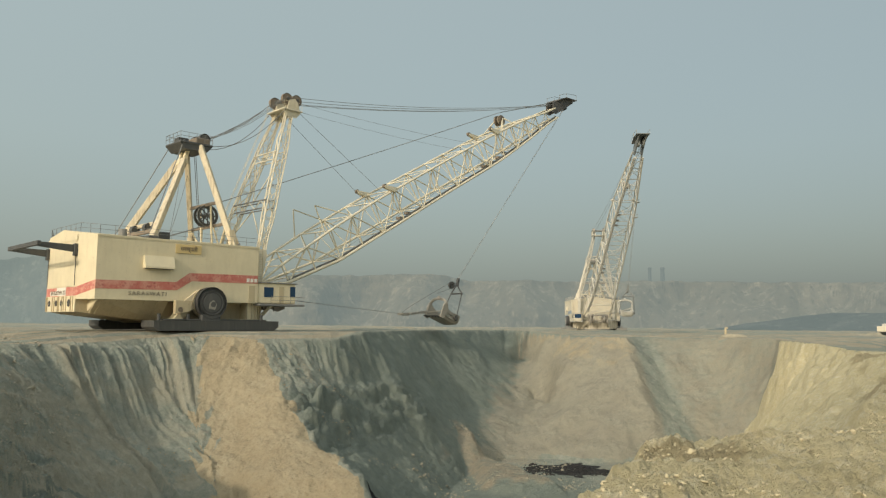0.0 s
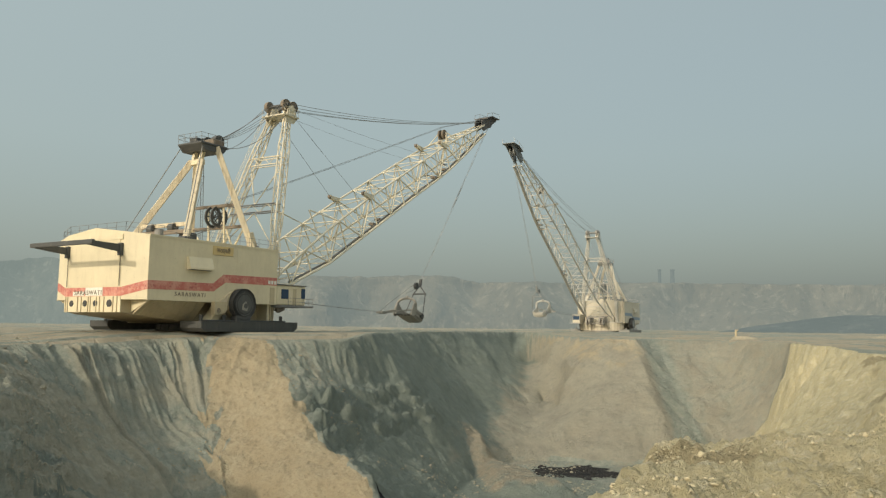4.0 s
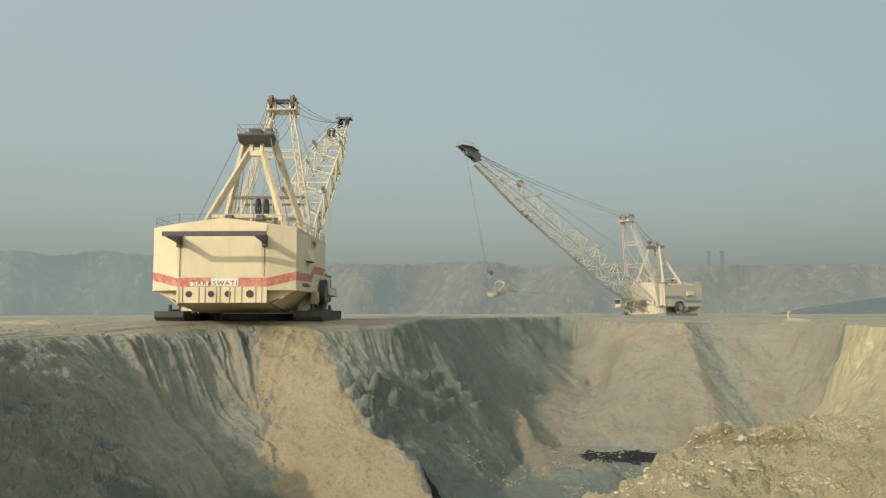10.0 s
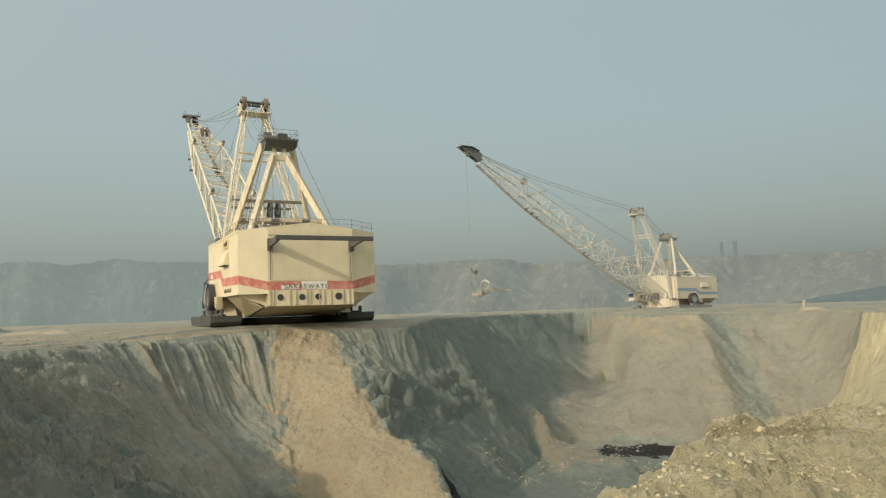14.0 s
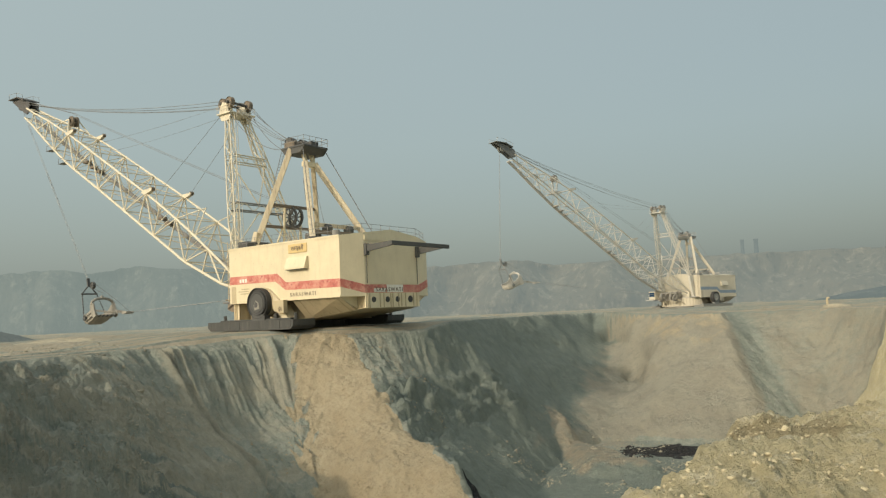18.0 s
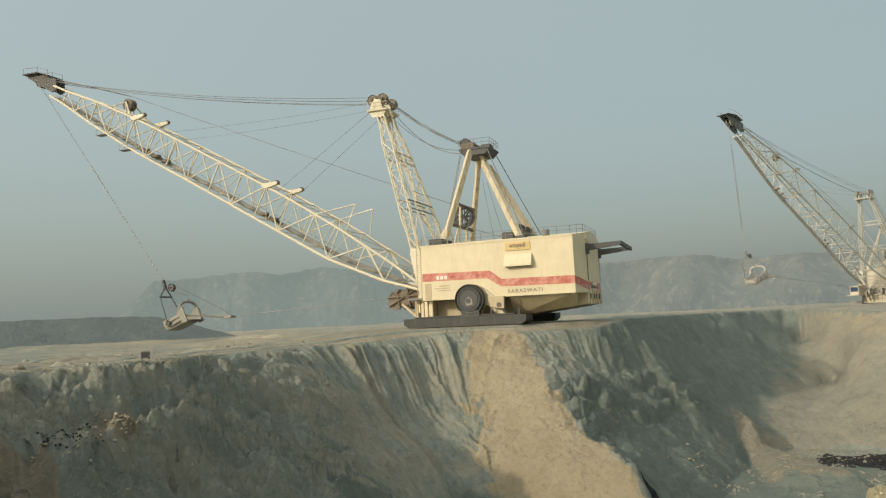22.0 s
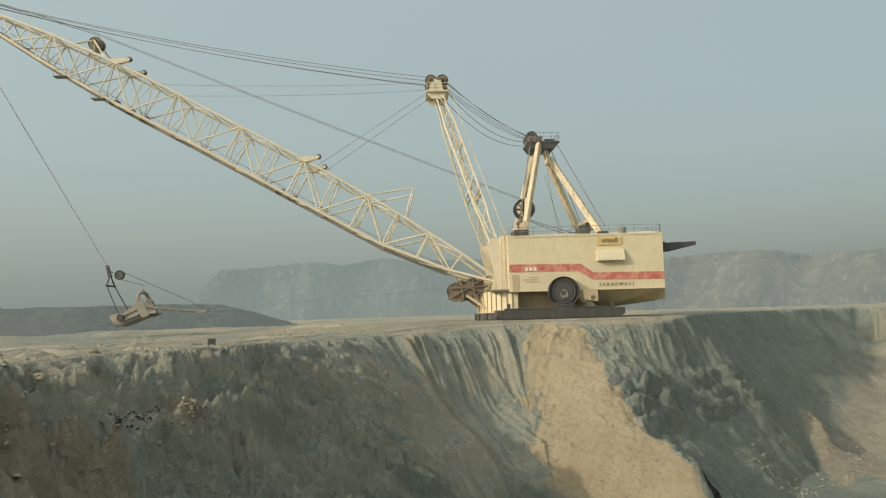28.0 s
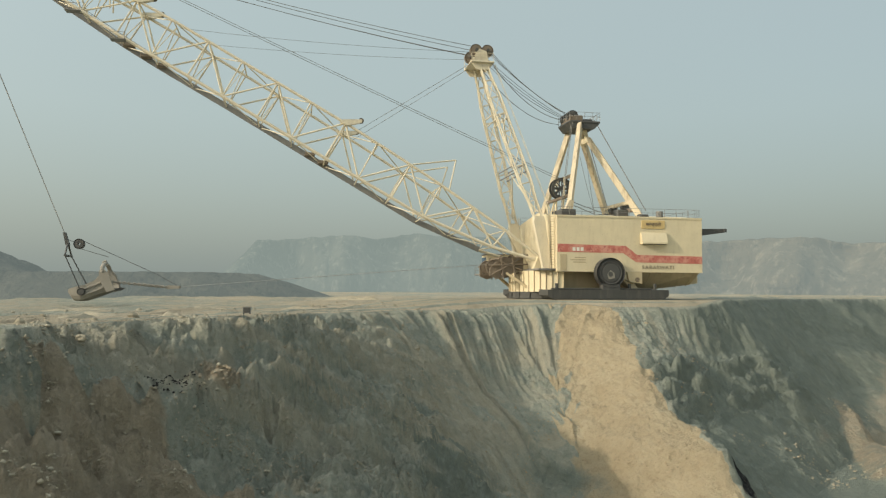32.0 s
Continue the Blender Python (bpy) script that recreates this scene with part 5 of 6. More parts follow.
        part("hub", disc((xw + 0.1, yc + s * 0.5, 3.2), (0, 1, 0), 0.42, 0.34, 20), M["dark"], gear)
        part("drum", disc((xw - 0.35, s * (W + 0.1), 3.45), (0, 1, 0), 1.85, 0.9, 34), M["under"], gear, "dusty cream drum behind the wheel")
        part("crank", prism([(xw - 0.5, 5.15), (xw - 1.3, 5.1), (-7.75, 2.9), (-7.75, 2.15), (-7.1, 2.0), (xw - 1.2, 3.0)], "y", min(yc - s * 0.75, yc - s * 0.25), max(yc - s * 0.75, yc - s * 0.25)), M["stained"], gear, "cream tapered crank arm")
        part("crank_pin", disc((-7.45, yc - s * 0.2, 2.5), (0, 1, 0), 0.42, 0.7, 18), M["machinery"], gear)
        part("hub_plate", prism([(xw - 0.5, 2.7), (xw + 0.35, 2.55), (xw + 0.55, 3.2), (xw + 0.1, 3.75), (xw - 0.4, 3.4)], "y", min(yc + s * 0.5, yc + s * 0.66), max(yc + s * 0.5, yc + s * 0.66)), M["bucket"], gear, "bare worn hub plate")
        part("bracket", prism([(-6.3, 2.3), (-8.1, 2.0), (-8.1, 3.6), (-6.0, 3.6)], "y", min(yc - s * 0.5, yc + s * 0.15), max(yc - s * 0.5, yc + s * 0.15)), M["under"], gear)
        part("post", boxed((-4.9, yc - 0.5, 0.9), (-2.4, yc + 0.5, 2.0), 0.08), M["dark"], gear)
        part("wedge", prism([(-8.3, 0.9), (-7.2, 0.95), (-4.8, 3.5), (-6.2, 3.55)], "y", min(s * (W - 1.6), s * W), max(s * (W - 1.6), s * W)), M["cream"], gear)
        for x in (-10.0, -6.4, 3.6):
            member("post", (x, s * 8.9, 0.8), (x, s * 8.9, 2.0), 0.22, M["shoe"], gear)
        # shoe
        shoe = part("walking_shoe", prism([(-11.2, 0.45), (-10.6, 0.0), (4.6, 0.0), (5.3, 0.45), (5.3, 1.2), (-11.2, 1.2)], "y", min(s * 6.8, s * 10.4), max(s * 6.8, s * 10.4)), M["shoe"], ob, "long dusty dark walking shoe")
        part("shoe_girder", boxed((-9.5, s * 8.8 - 0.5, 1.2), (4.2, s * 8.8 + 0.5, 1.4), 0.06), M["shoe"], shoe)
        for k in range(9):
            x = -10.6 + k * 1.9
            part("shoe_rib", boxed((x - 0.08, s * 10.4 - 0.03, 0.1), (x + 0.08, s * 10.4 + 0.03, 1.1)), M["shoe"], shoe)
    # front skirt: curved, ribbed
    bm = bmesh.new()
    n = 20
    pr = []
    for k in range(n + 1):
        a = -math.pi / 2 + math.pi * k / n
        pr.append((2.2 + 4.6 * math.cos(a), 7.6 * math.sin(a)))
    bm = prism(pr, "z", 0.9, 3.7)
    part("front_skirt", bm, M["cream"], ob, "curved ribbed cream skirt")
    bm = bmesh.new()
    for k in range(n + 1):
        a = -math.pi / 2 + math.pi * k / n
        rod(bm, (2.2 + 4.66 * math.cos(a), 7.68 * math.sin(a), 0.95), (2.2 + 4.66 * math.cos(a), 7.68 * math.sin(a), 3.65), 0.08, 5)
    part("skirt_rib", bm, M["under"], ob)
    # front gallery, boom foot lugs, drag fairlead
    part("gallery", boxed((XF, -7.8, 3.7), (5.6, 7.8, 3.95), 0.03), M["pipe"], ob)
    for s in (1, -1):
        part("boom_lug", prism([(3.2, 3.9), (5.4, 3.9), (4.8, 5.6), (3.8, 5.6)], "y", s * 4.6 - 0.5, s * 4.6 + 0.5), M["cream"], ob)
        bm = bmesh.new()
        for o in (-0.3, 0.3):
            rod(bm, (XF + 0.55 + o, s * 7.9, 3.9), (XF + 0.55 + o, s * 7.9, 12.0), 0.05, 5)
        for k in range(24):
            rod(bm, (XF + 0.25, s * 7.9, 4.1 + k * 0.33), (XF + 0.85, s * 7.9, 4.1 + k * 0.33), 0.03, 4)
        part("ladder", bm, M["under"], ob)
    fl = thing("drag_fairlead")
    fl.parent = ob
    fl["label"] = "dark greasy drag rope fairlead"
    part("fairlead_frame", prism([(6.2, 3.9), (9.8, 2.6), (10.9, 3.0), (10.9, 4.0), (9.6, 5.3), (6.2, 5.6)], "y", -2.9, -2.6), M["machinery"], fl)
    part("fairlead_frame", prism([(6.2, 3.9), (9.8, 2.6), (10.9, 3.0), (10.9, 4.0), (9.6, 5.3), (6.2, 5.6)], "y", 2.6, 2.9), M["machinery"], fl)
    for s in (1, -1):
        for x0, z0, x1, z1 in ((5.6, 5.9, 10.6, 3.2), (6.0, 3.6, 10.2, 5.2), (7.4, 2.9, 7.8, 6.0), (9.0, 2.6, 9.4, 5.6), (5.6, 4.6, 11.0, 4.4)):
            member("tie", (x0, s * 3.1, z0), (x1, s * 3.1, z1), 0.11, M["machinery"], fl)
            member("tie", (x0, s * 1.0, z0), (x1, s * 2.4, z1), 0.10, M["machinery"], fl)
    for y in (-1.8, 1.8):
        for x, z, r in ((10.2, 4.2, 0.95), (8.4, 3.6, 0.85), (7.6, 5.0, 0.8)):
            part("sheave", disc((x, y, z), (0, 1, 0), r, 0.5, 20, 0.35), M["machinery"], fl)
    for z in (3.2, 5.4):
        member("tie", (9.2, -3.2, z), (9.2, 3.2, z), 0.16, M["machinery"], fl)
        member("tie", (6.6, -3.2, z + 0.2), (6.6, 3.2, z + 0.2), 0.16, M["machinery"], fl)
    for s in (1, -1):
        beam("strut", (5.2, s * 4.2, 0.9), (8.6, s * 3.0, 3.4), 0.35, 0.35, M["under"], fl)
    # cab
    cab = thing("operator_cab")
    cab.parent = ob
    cab["label"] = "cream operator cab with blue-tinted windows"
    part("shell", boxed((3.4, -8.25, 3.55), (9.2, -5.6, 6.25), 0.12), M["cream"], cab)
    part("platform", boxed((3.3, -8.95, 3.25), (10.2, -5.3, 3.5), 0.03), M["pipe"], cab)
    part("window", boxed((4.3, -8.29, 4.4), (5.7, -8.2, 5.7)), M["glass"], cab, "blue cab window")
    part("window", boxed((8.3, -8.29, 4.5), (9.1, -8.2, 5.9)), M["glass"], cab)
    part("window", boxed((9.18, -8.0, 4.5), (9.26, -5.8, 5.9)), M["glass"], cab, "wide front cab window")
    part("door", boxed((6.6, -8.28, 3.6), (7.3, -8.22, 5.8)), M["under"], cab)
    part("roof", boxed((3.3, -8.4, 6.25), (9.4, -5.45, 6.36), 0.02), M["pipe"], cab)
    bm = rods([((x, -8.9, 3.5), (x, -8.9, 4.5)) for x in (5.0, 6.5, 8.0, 9.2, 10.1)] + [((5.0, -8.9, h), (10.1, -8.9, h)) for h in (4.0, 4.5)] + [((10.1, -8.9, 4.5), (10.1, -5.4, 4.5))], 0.03, 5)
    part("handrail", bm, M["pipe"], cab)
    # roof: railings, hatches, winch covers
    e = ZT + 0.05
    railing(ob, [(XF - 0.1, W - 0.15, e), (-16.9, W - 0.15, e), (XR + 0.2, WP, e + 0.35), (XR + 0.2, -WP, e + 0.35), (-16.9, -W + 0.15, e), (XF - 0.1, -W + 0.15, e)], M["pipe"])
    for s in (1, -1):
        part("roof_hatch", boxed((-8.6, s * 3.4 - 0.8, 11.2), (-6.9, s * 3.4 + 0.8, 12.3), 0.15), M["dark"], ob)
        part("roof_vent", disc((-13.0, s * 4.5, 11.7), (0, 0, 1), 0.5, 0.8, 14), M["pipe"], ob)
    member("roof_pipe", (1.5, -6.4, 11.3), (1.5, 6.4, 11.3), 0.15, M["pipe"], ob)
    part("winch_box", boxed((0.4, 3.6, 10.9), (2.4, 7.6, 11.8), 0.08), M["dark"], ob)
    return ob


def bucket(parent):
    """Drag bucket with its arch, bail, chains and rigging; origin at its middle."""
    b = thing("bucket")
    b.parent = parent
    b["label"] = "worn pale steel drag bucket hung on chains"
    # open-fronted basket with rounded corners, flared cheeks and a thick lip; the mouth looks to -x
    bm = bmesh.new()
    rings = []
    for x, w, f, t in ((2.35, 1.1, -0.15, 0.45), (2.1, 1.45, -0.75, 0.75), (1.3, 1.65, -1.12, 0.72), (0.3, 1.7, -1.2, 0.55), (-0.7, 1.72, -1.2, 0.6), (-1.5, 1.8, -1.2, 1.0), (-2.0, 1.85, -1.2, 1.35), (-2.35, 1.85, -1.2, 1.2)):
        rings.append([bm.verts.new((x, y, z)) for y, z in ((-w, t), (-w, f + 0.7), (-w + 0.2, f + 0.2), (-w + 0.7, f), (0, f - 0.03), (w - 0.7, f), (w - 0.2, f + 0.2), (w, f + 0.7), (w, t))])
    for u, v in zip(rings, rings[1:]):
        for i in range(8):
            bm.faces.new((u[i], u[i + 1], v[i + 1], v[i]))
    bm.faces.new(rings[0])
    bmesh.ops.recalc_face_normals(bm, faces=bm.faces)
    bmesh.ops.solidify(bm, geom=bm.faces[:], thickness=0.16)
    part("basket", bm, M["bucket"], b)
    for s in (1, -1):
        part("cheek_plate", prism([(-2.45, -1.25), (-1.6, -1.2), (-1.3, 0.6), (-1.7, 1.5), (-2.2, 1.55), (-2.45, 0.8)], "y", min(s * 1.85, s * 2.0), max(s * 1.85, s * 2.0)), M["bucket"], b)
        part("trunnion", disc((0.9, s * 1.82, -0.1), (0, 1, 0), 0.42, 0.4, 18), M["dark"], b)
        for z in (-0.55, 0.1):
            part("wear_strip", boxed((-1.3, s * 1.78 - 0.09, z - 0.09), (1.1, s * 1.78 + 0.09, z + 0.09), 0.03), M["bucket"], b)
    bm = bmesh.new()
    pts = [Vector((-1.95 - 0.25 * math.sin(a), 1.9 * math.cos(a), 1.15 + 1.0 * math.sin(a) ** 0.75)) for a in [math.pi * k / 14 for k in range(15)]]
    for p, q in zip(pts, pts[1:]):
        rod(bm, p, q + (q - p) * 0.15, 0.23, 8)
    part("arch", bm, M["bucket"], b, "pale steel arch")
    part("arch_lug", boxed((-2.45, -0.25, 2.0), (-1.95, 0.25, 2.6), 0.08), M["bucket"], b)
    for k in range(5):
        y = -1.4 + 0.7 * k
        part("tooth", prism([(-2.3, -1.32), (-3.1, -1.25), (-2.3, -1.02)], "y", y - 0.16, y + 0.16), M["dark"], b)
    for piece in b.children:
        piece.matrix_basis = pose(0, 0, 0.1, 0, 22, 0) @ Matrix.Diagonal((1.1, 1.05, 1.05, 1))
    for s in (1, -1):
        part("drag_chain", chain((-2.3, s * 1.8, 0.9), (-9.0, s * 0.5, 0.25), 0.2, 22), M["bucket"], b, "drag chain")
        part("hoist_chain", chain((1.0, s * 2.1, 0.0), (3.0, s * 1.35, 4.1), 0.14, 16), M["dark"], b)
    part("yoke", prism([(-9.0, 0.0), (-10.4, 0.1), (-10.4, 0.45), (-9.0, 0.5)], "y", -0.7, 0.7), M["bucket"], b)
    part("spreader", rod(bmesh.new(), (3.0, -1.5, 4.1), (3.0, 1.5, 4.1), 0.14), M["dark"], b)
    for s in (1, -1):
        part("spreader_arm", rod(bmesh.new(), (3.0, s * 1.4, 4.1), (3.1, s * 0.12, 5.6), 0.11), M["dark"], b)
    part("dump_sheave", disc((1.75, 0, 5.6), (0, 1, 0), 0.66, 0.4, 20, 0.15), M["dark"], b)
    part("dump_rope", rods([((1.6, 0, 5.0), (-1.75, 0, 4.0)), ((3.0, 0, 6.1), (1.75, 0, 5.6)), ((1.75, 0, 6.2), (-7.5, 0, 1.9)), ((-7.5, 0, 1.9), (-10.0, 0, 0.5))], 0.035), M["dark"], b)
    part("clevis", prism([(2.85, 5.4), (3.3, 5.4), (3.65, 7.0), (3.35, 7.0)], "y", -0.25, 0.25), M["dark"], b)
    return b


def chain(p, q, r, n):
    p, q = Vector(p), Vector(q)
    bm = bmesh.new()
    for k in range(n):
        a, c = p.lerp(q, k / n), p.lerp(q, (k + 0.9) / n)
        o = Vector((0, 0, r * 0.5)) if k % 2 else Vector((0, r * 0.5, 0))
        rod(bm, a - o, c - o, r * 0.42, 4)
        rod(bm, a + o, c + o, r * 0.42, 4)
    return bm


def dragline(place, label, writing, stripe):
    d = tagged(thing("walking_dragline", place), label, "dragline", "draglines of the mine")
    house(d, stripe, writing)
    lattice_boom(d, M["boom"], M["head"])
    mast(d, M["boom"])
    a_frame(d, M["cream"])
    ropes(d)
    b = bucket(d)
    # hoist ropes hang from the boom head; the drag rope runs from the fairlead to the yoke
    lines = []
    for name, length in (("hoist_rope", 27), ("hoist_rope", 27), ("drag_rope", 23), ("drag_rope", 23)):
        # lighter rope colour stands in for haze over the long lines
        lines.append(part(name, rods([((-0.12, 0, 0), (-0.12, 0, length)), ((0.12, 0, 0), (0.12, 0, length))], 0.034, 5), D["rope"], d))
    return d, b, lines


def tub(place, label):
    t = tagged(thing("base_tub", place), label, "machine base", "bases of the draglines")
    bm = bmesh.new()
    bmesh.ops.create_cone(bm, cap_ends=True, segments=48, radius1=7.3, radius2=7.2, depth=0.85, matrix=Matrix.Translation((0, 0, 0.425)))
    part("drum", bm, M["shoe"], t)
    rib = finish(boxed((-0.1, -0.09, -0.35), (0.1, 0.09, 0.35), 0.02), "rib", M["shoe"])
    for k in range(24):
        ob = new("rib", rib)
        ob.parent = t
        ob.matrix_basis = Matrix.Rotation(2 * math.pi * k / 24, 4, "Z") @ Matrix.Translation((7.3, 0, 0.4))
    return t


NEAR, FAR = (-32.6, 102.3, 0.0), (53.3, 266.0, -1.08)
near_machine = dragline(NEAR, "cream walking dragline with a red band and a lattice boom", True, M["red"])
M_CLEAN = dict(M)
# the far dragline is built in paints with haze mixed into them
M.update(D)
far_machine = dragline(FAR, "cream walking dragline with a blue band, paled by painted-in haze", False, D["blue"])
tub(FAR, "black round base under the blue-banded dragline, paled by painted-in haze")
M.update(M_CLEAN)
tub(NEAR, "dusty black round base under the cream dragline")


# ---------------------------------------------------------------- loose stones and boulders
def stone_shapes(count, seed, mat):
    """A few rough lumps that loose stones are made from."""
    rnd = random.Random(seed)
    out = []
    for k in range(count):
        bm = bmesh.new()
        bmesh.ops.create_icosphere(bm, subdivisions=1, radius=1)
        for v in bm.verts:
            v.co *= 0.55 + 0.75 * rnd.random()
            v.co.z *= 0.7
        out.append((np.array([v.co[:] for v in bm.verts]), [[v.index for v in f.verts] for f in bm.faces]))
        bm.free()
    return out


def scatter(name, places, sizes, mat, label, seed, category="stones"):
    """Loose stones too many to count, joined into one."""
    rnd = np.random.RandomState(seed)
    shapes = stone_shapes(8, seed, mat)
    z, _ = land(places)
    n = min(len(places), len(sizes))
    kind, turn, stretch = rnd.randint(8, size=n), rnd.rand(n) * 6.28, 0.7 + 0.6 * rnd.rand(n, 3)
    co, tri, first = [], [], 0
    for k, (v, f) in enumerate(shapes):
        i = np.flatnonzero(kind == k)
        w = v[None] * (np.asarray(sizes)[i, None] * stretch[i])[:, None, :]
        c, sn = np.cos(turn[i])[:, None], np.sin(turn[i])[:, None]
        w = np.stack([w[..., 0] * c - w[..., 1] * sn, w[..., 0] * sn + w[..., 1] * c, w[..., 2]], -1)
        w = w + np.c_[places[i], z[i] + 0.05 * np.asarray(sizes)[i]][:, None, :]
        co.append(w.reshape(-1, 3))
        tri.append((np.array(f)[None] + first + len(v) * np.arange(len(i))[:, None, None]).reshape(-1, 3))
        first += len(v) * len(i)
    co, tri = np.vstack(co), np.vstack(tri)
    me = bpy.data.meshes.new(name)
    me.vertices.add(len(co))
    me.vertices.foreach_set("co", co.astype(np.float32).ravel())
    me.loops.add(tri.size)
    me.loops.foreach_set("vertex_index", tri.astype(np.int32).ravel())
    me.polygons.add(len(tri))
    me.polygons.foreach_set("loop_start", (np.arange(len(tri)) * 3).astype(np.int32))
    me.update(calc_edges=True)
    me.materials.append(mat)
    return tagged(new(name, me), label, category, kind="stuff")


def cloud(n, seed, x0, x1, y0, y1, small, large, clump=5.0, keep=0.0):
    rnd = np.random.RandomState(seed)
    P = np.c_[rnd.uniform(x0, x1, n), rnd.uniform(y0, y1, n)]
    ok = fractal(P[:, 0] / clump + seed, P[:, 1] / clump, 3) > keep
    P = P[ok]
    s = small * (large / small) ** (rnd.rand(len(P)) ** 2.6)
    return P, s


P, s = cloud(110000, 3, -41, -21, 8, 66, 0.02, 0.085, 1.6, 0.18)
scatter("wall_rubble", P, s, M["stone"], "grey clay rubble lying on the cut's slope", 3)
P, s = cloud(26000, 31, -40, -27, 14, 72, 0.02, 0.14, 2.6, 0.27)
scatter("slope_rocks", P, s, M["slope_rock"], "pale broken rocks caught on the cut's slope", 31)
P, s = cloud(7000, 4, -28, -9, 62, 90, 0.02, 0.13, 2.5, 0.10)
scatter("face_rubble", P, s, M["sandstone"], "sandy crumbs on the sunlit face", 4)
P, s = cloud(9000, 5, -10, 36, 66, 118, 0.04, 0.24, 4, 0.12)
low = land(P)[0] < -12.5
scatter("toe_rubble", P[low], s[low], M["stone"], "fallen rubble at the foot of the cut", 5)
P, s = cloud(500, 6, 11, 24, 99, 107, 0.10, 0.35, 3, -0.05)
scatter("coal_lumps", P[np.abs(P[:, 1] - 103) < 6], s, M["coalstone"], "black coal lumps on the floor of the cut", 6, "coal")
P, s = cloud(60000, 7, 1.0, 15, 6, 22, 0.006, 0.045, 1.2, 0.06)
scatter("bank_stones", P, s, M["bankstone"], "pale crumbled clods on the near bank", 7)
P, s = cloud(5000, 8, 10, 34, 28, 62, 0.015, 0.07, 3, 0.08)
scatter("bank_clods", P, s, M["bankstone"], "pale clods on the sloping bank", 8)
P, s = cloud(1500, 9, -60, -38, 10, 90, 0.04, 0.30, 4, 0.10)
scatter("roadside_stones", P, s, M["stone"], "small stones beside the haul track", 9)
rnd = np.random.RandomState(10)
y = rnd.uniform(30.2, 32.6, 520)
P = np.c_[-32.3 + 0.35 * (y - 31.2) + rnd.normal(0, 0.5, 520), y]
scatter("coal_spill", P, 0.02 * (5.0 ** (rnd.rand(520) ** 1.8)), M["coalstone"], "black coal lumps spilled on the slope", 10, "coal")


def boulder(x, y, size, mat, label, seed, flat=0.7):
    bm = bmesh.new()
    bmesh.ops.create_icosphere(bm, subdivisions=3, radius=1)
    rnd = random.Random(seed)
    off = Vector((rnd.random() * 30, 5, 9))
    for v in bm.verts:
        n = noise.fractal(v.co * 1.3 + off, 0.9, 2.1, 4)
        v.co *= 0.85 + 0.30 * n
        v.co.z *= flat
    bm.transform(Matrix.Diagonal((size, size * 0.8, size, 1)))
    ob = new("boulder", finish(bm, "boulder", mat))
    ob.matrix_world = pose(x, y, height_at(x, y) + size * 0.22, rnd.random() * 12, rnd.random() * 12, rnd.random() * 360)
    return tagged(ob, label, "boulder", "loose boulders")


for k, (x, y, size, mat, label) in enumerate([
        (-36.0, 66.5, 0.45, "stone", "grey clay boulder on the steep slope"), (-10.6, 74.6, 0.42, "palestone", "pale boulder on the shaded ridge"),
        (-43.0, 34.5, 0.28, "stone", "grey rounded boulder beside the track"), (-44.5, 39.0, 0.42, "stone", "grey boulder beside the haul track"),
        (-43.6, 27.0, 0.3, "stone", "grey boulder beside the haul track"), (-47.0, 32.0, 0.4, "stone", "earth-covered boulder by the track"),
        (-34.5, 44.0, 0.3, "stone", "grey stone stuck in the slope"), (-34.6, 27.0, 0.35, "stone", "grey slab on the slope"),
        (2.4, 9.9, 0.09, "bankstone", "pale clod on the bank's edge"), (4.3, 13.2, 0.10, "bankstone", "pale clod on the near bank"), (5.8, 11.4, 0.07, "bankstone", "small pale clod on the near bank"),
        (3.9, 12.6, 0.10, "bankstone", "large pale clod at the bank's edge"), (7.6, 14.5, 0.08, "bankstone", "pale clod on ochre ground")]):
    boulder(x, y, size, M[mat], label, k)


def earth_pile(x, y, lx, ly, h, seed, turn=0, mat="stone", label="low pile of loose grey-brown earth"):
    bm = bmesh.new()
    n = 26
    grid = []
    for i in range(n + 1):
        row = []
        for j in range(n + 1):
            u, v = i / n * 2 - 1, j / n * 2 - 1
            d = math.hypot(u, v)
            t = max(0.0, 1 - d)
            row.append(bm.verts.new((u * lx, v * ly, 0.45 * h * min(1, t * 1.5) * (0.7 + 0.9 * noise.noise((u * 3 + seed, v * 3, 1))) - 0.25 * (1 - t))))
        grid.append(row)
    for a, c in zip(grid, grid[1:]):
        for j in range(n):
            bm.faces.new((a[j], c[j], c[j + 1], a[j + 1]))
    bmesh.ops.recalc_face_normals(bm, faces=bm.faces)
    ob = new("earth_mound", finish(bm, "earth_mound", M[mat], True))
    ob.matrix_world = pose(x, y, height_at(x, y), 0, 0, turn)
    return tagged(ob, label, "earth pile", "piles of loose earth")


for k, (x, y, lx, ly, h) in enumerate([(-52, 42, 3.0, 1.5, 0.7), (-57, 35, 3.6, 1.6, 0.9), (-62, 48, 5, 2.0, 0.9), (-54, 55, 3, 1.4, 0.6), (-48, 37, 2.6, 1.6, 0.9), (-50, 30, 3.4, 1.8, 0.8), (-46, 44, 2.2, 1.4, 0.6), (-55, 24, 4, 2, 1.0), (-58, 92, 6, 2, 1.0), (-66, 100, 8, 2.2, 1.1), (-50, 66, 4, 1.2, 0.5), (-60, 62, 5, 2, 0.6)]):
    earth_pile(x, y, lx, ly, h, k * 3.7, 20 * k)
for k, (x, y, lx, ly, h) in enumerate([(8, 225, 8, 3, 1.4), (22, 238, 7, 3, 1.2), (-12, 232, 9, 3, 1.6), (30, 215, 6, 2, 0.9)]):
    earth_pile(x, y, lx, ly, h, 50 + k * 3.7, 15 * k, label="low pile of loose earth beyond the cut")


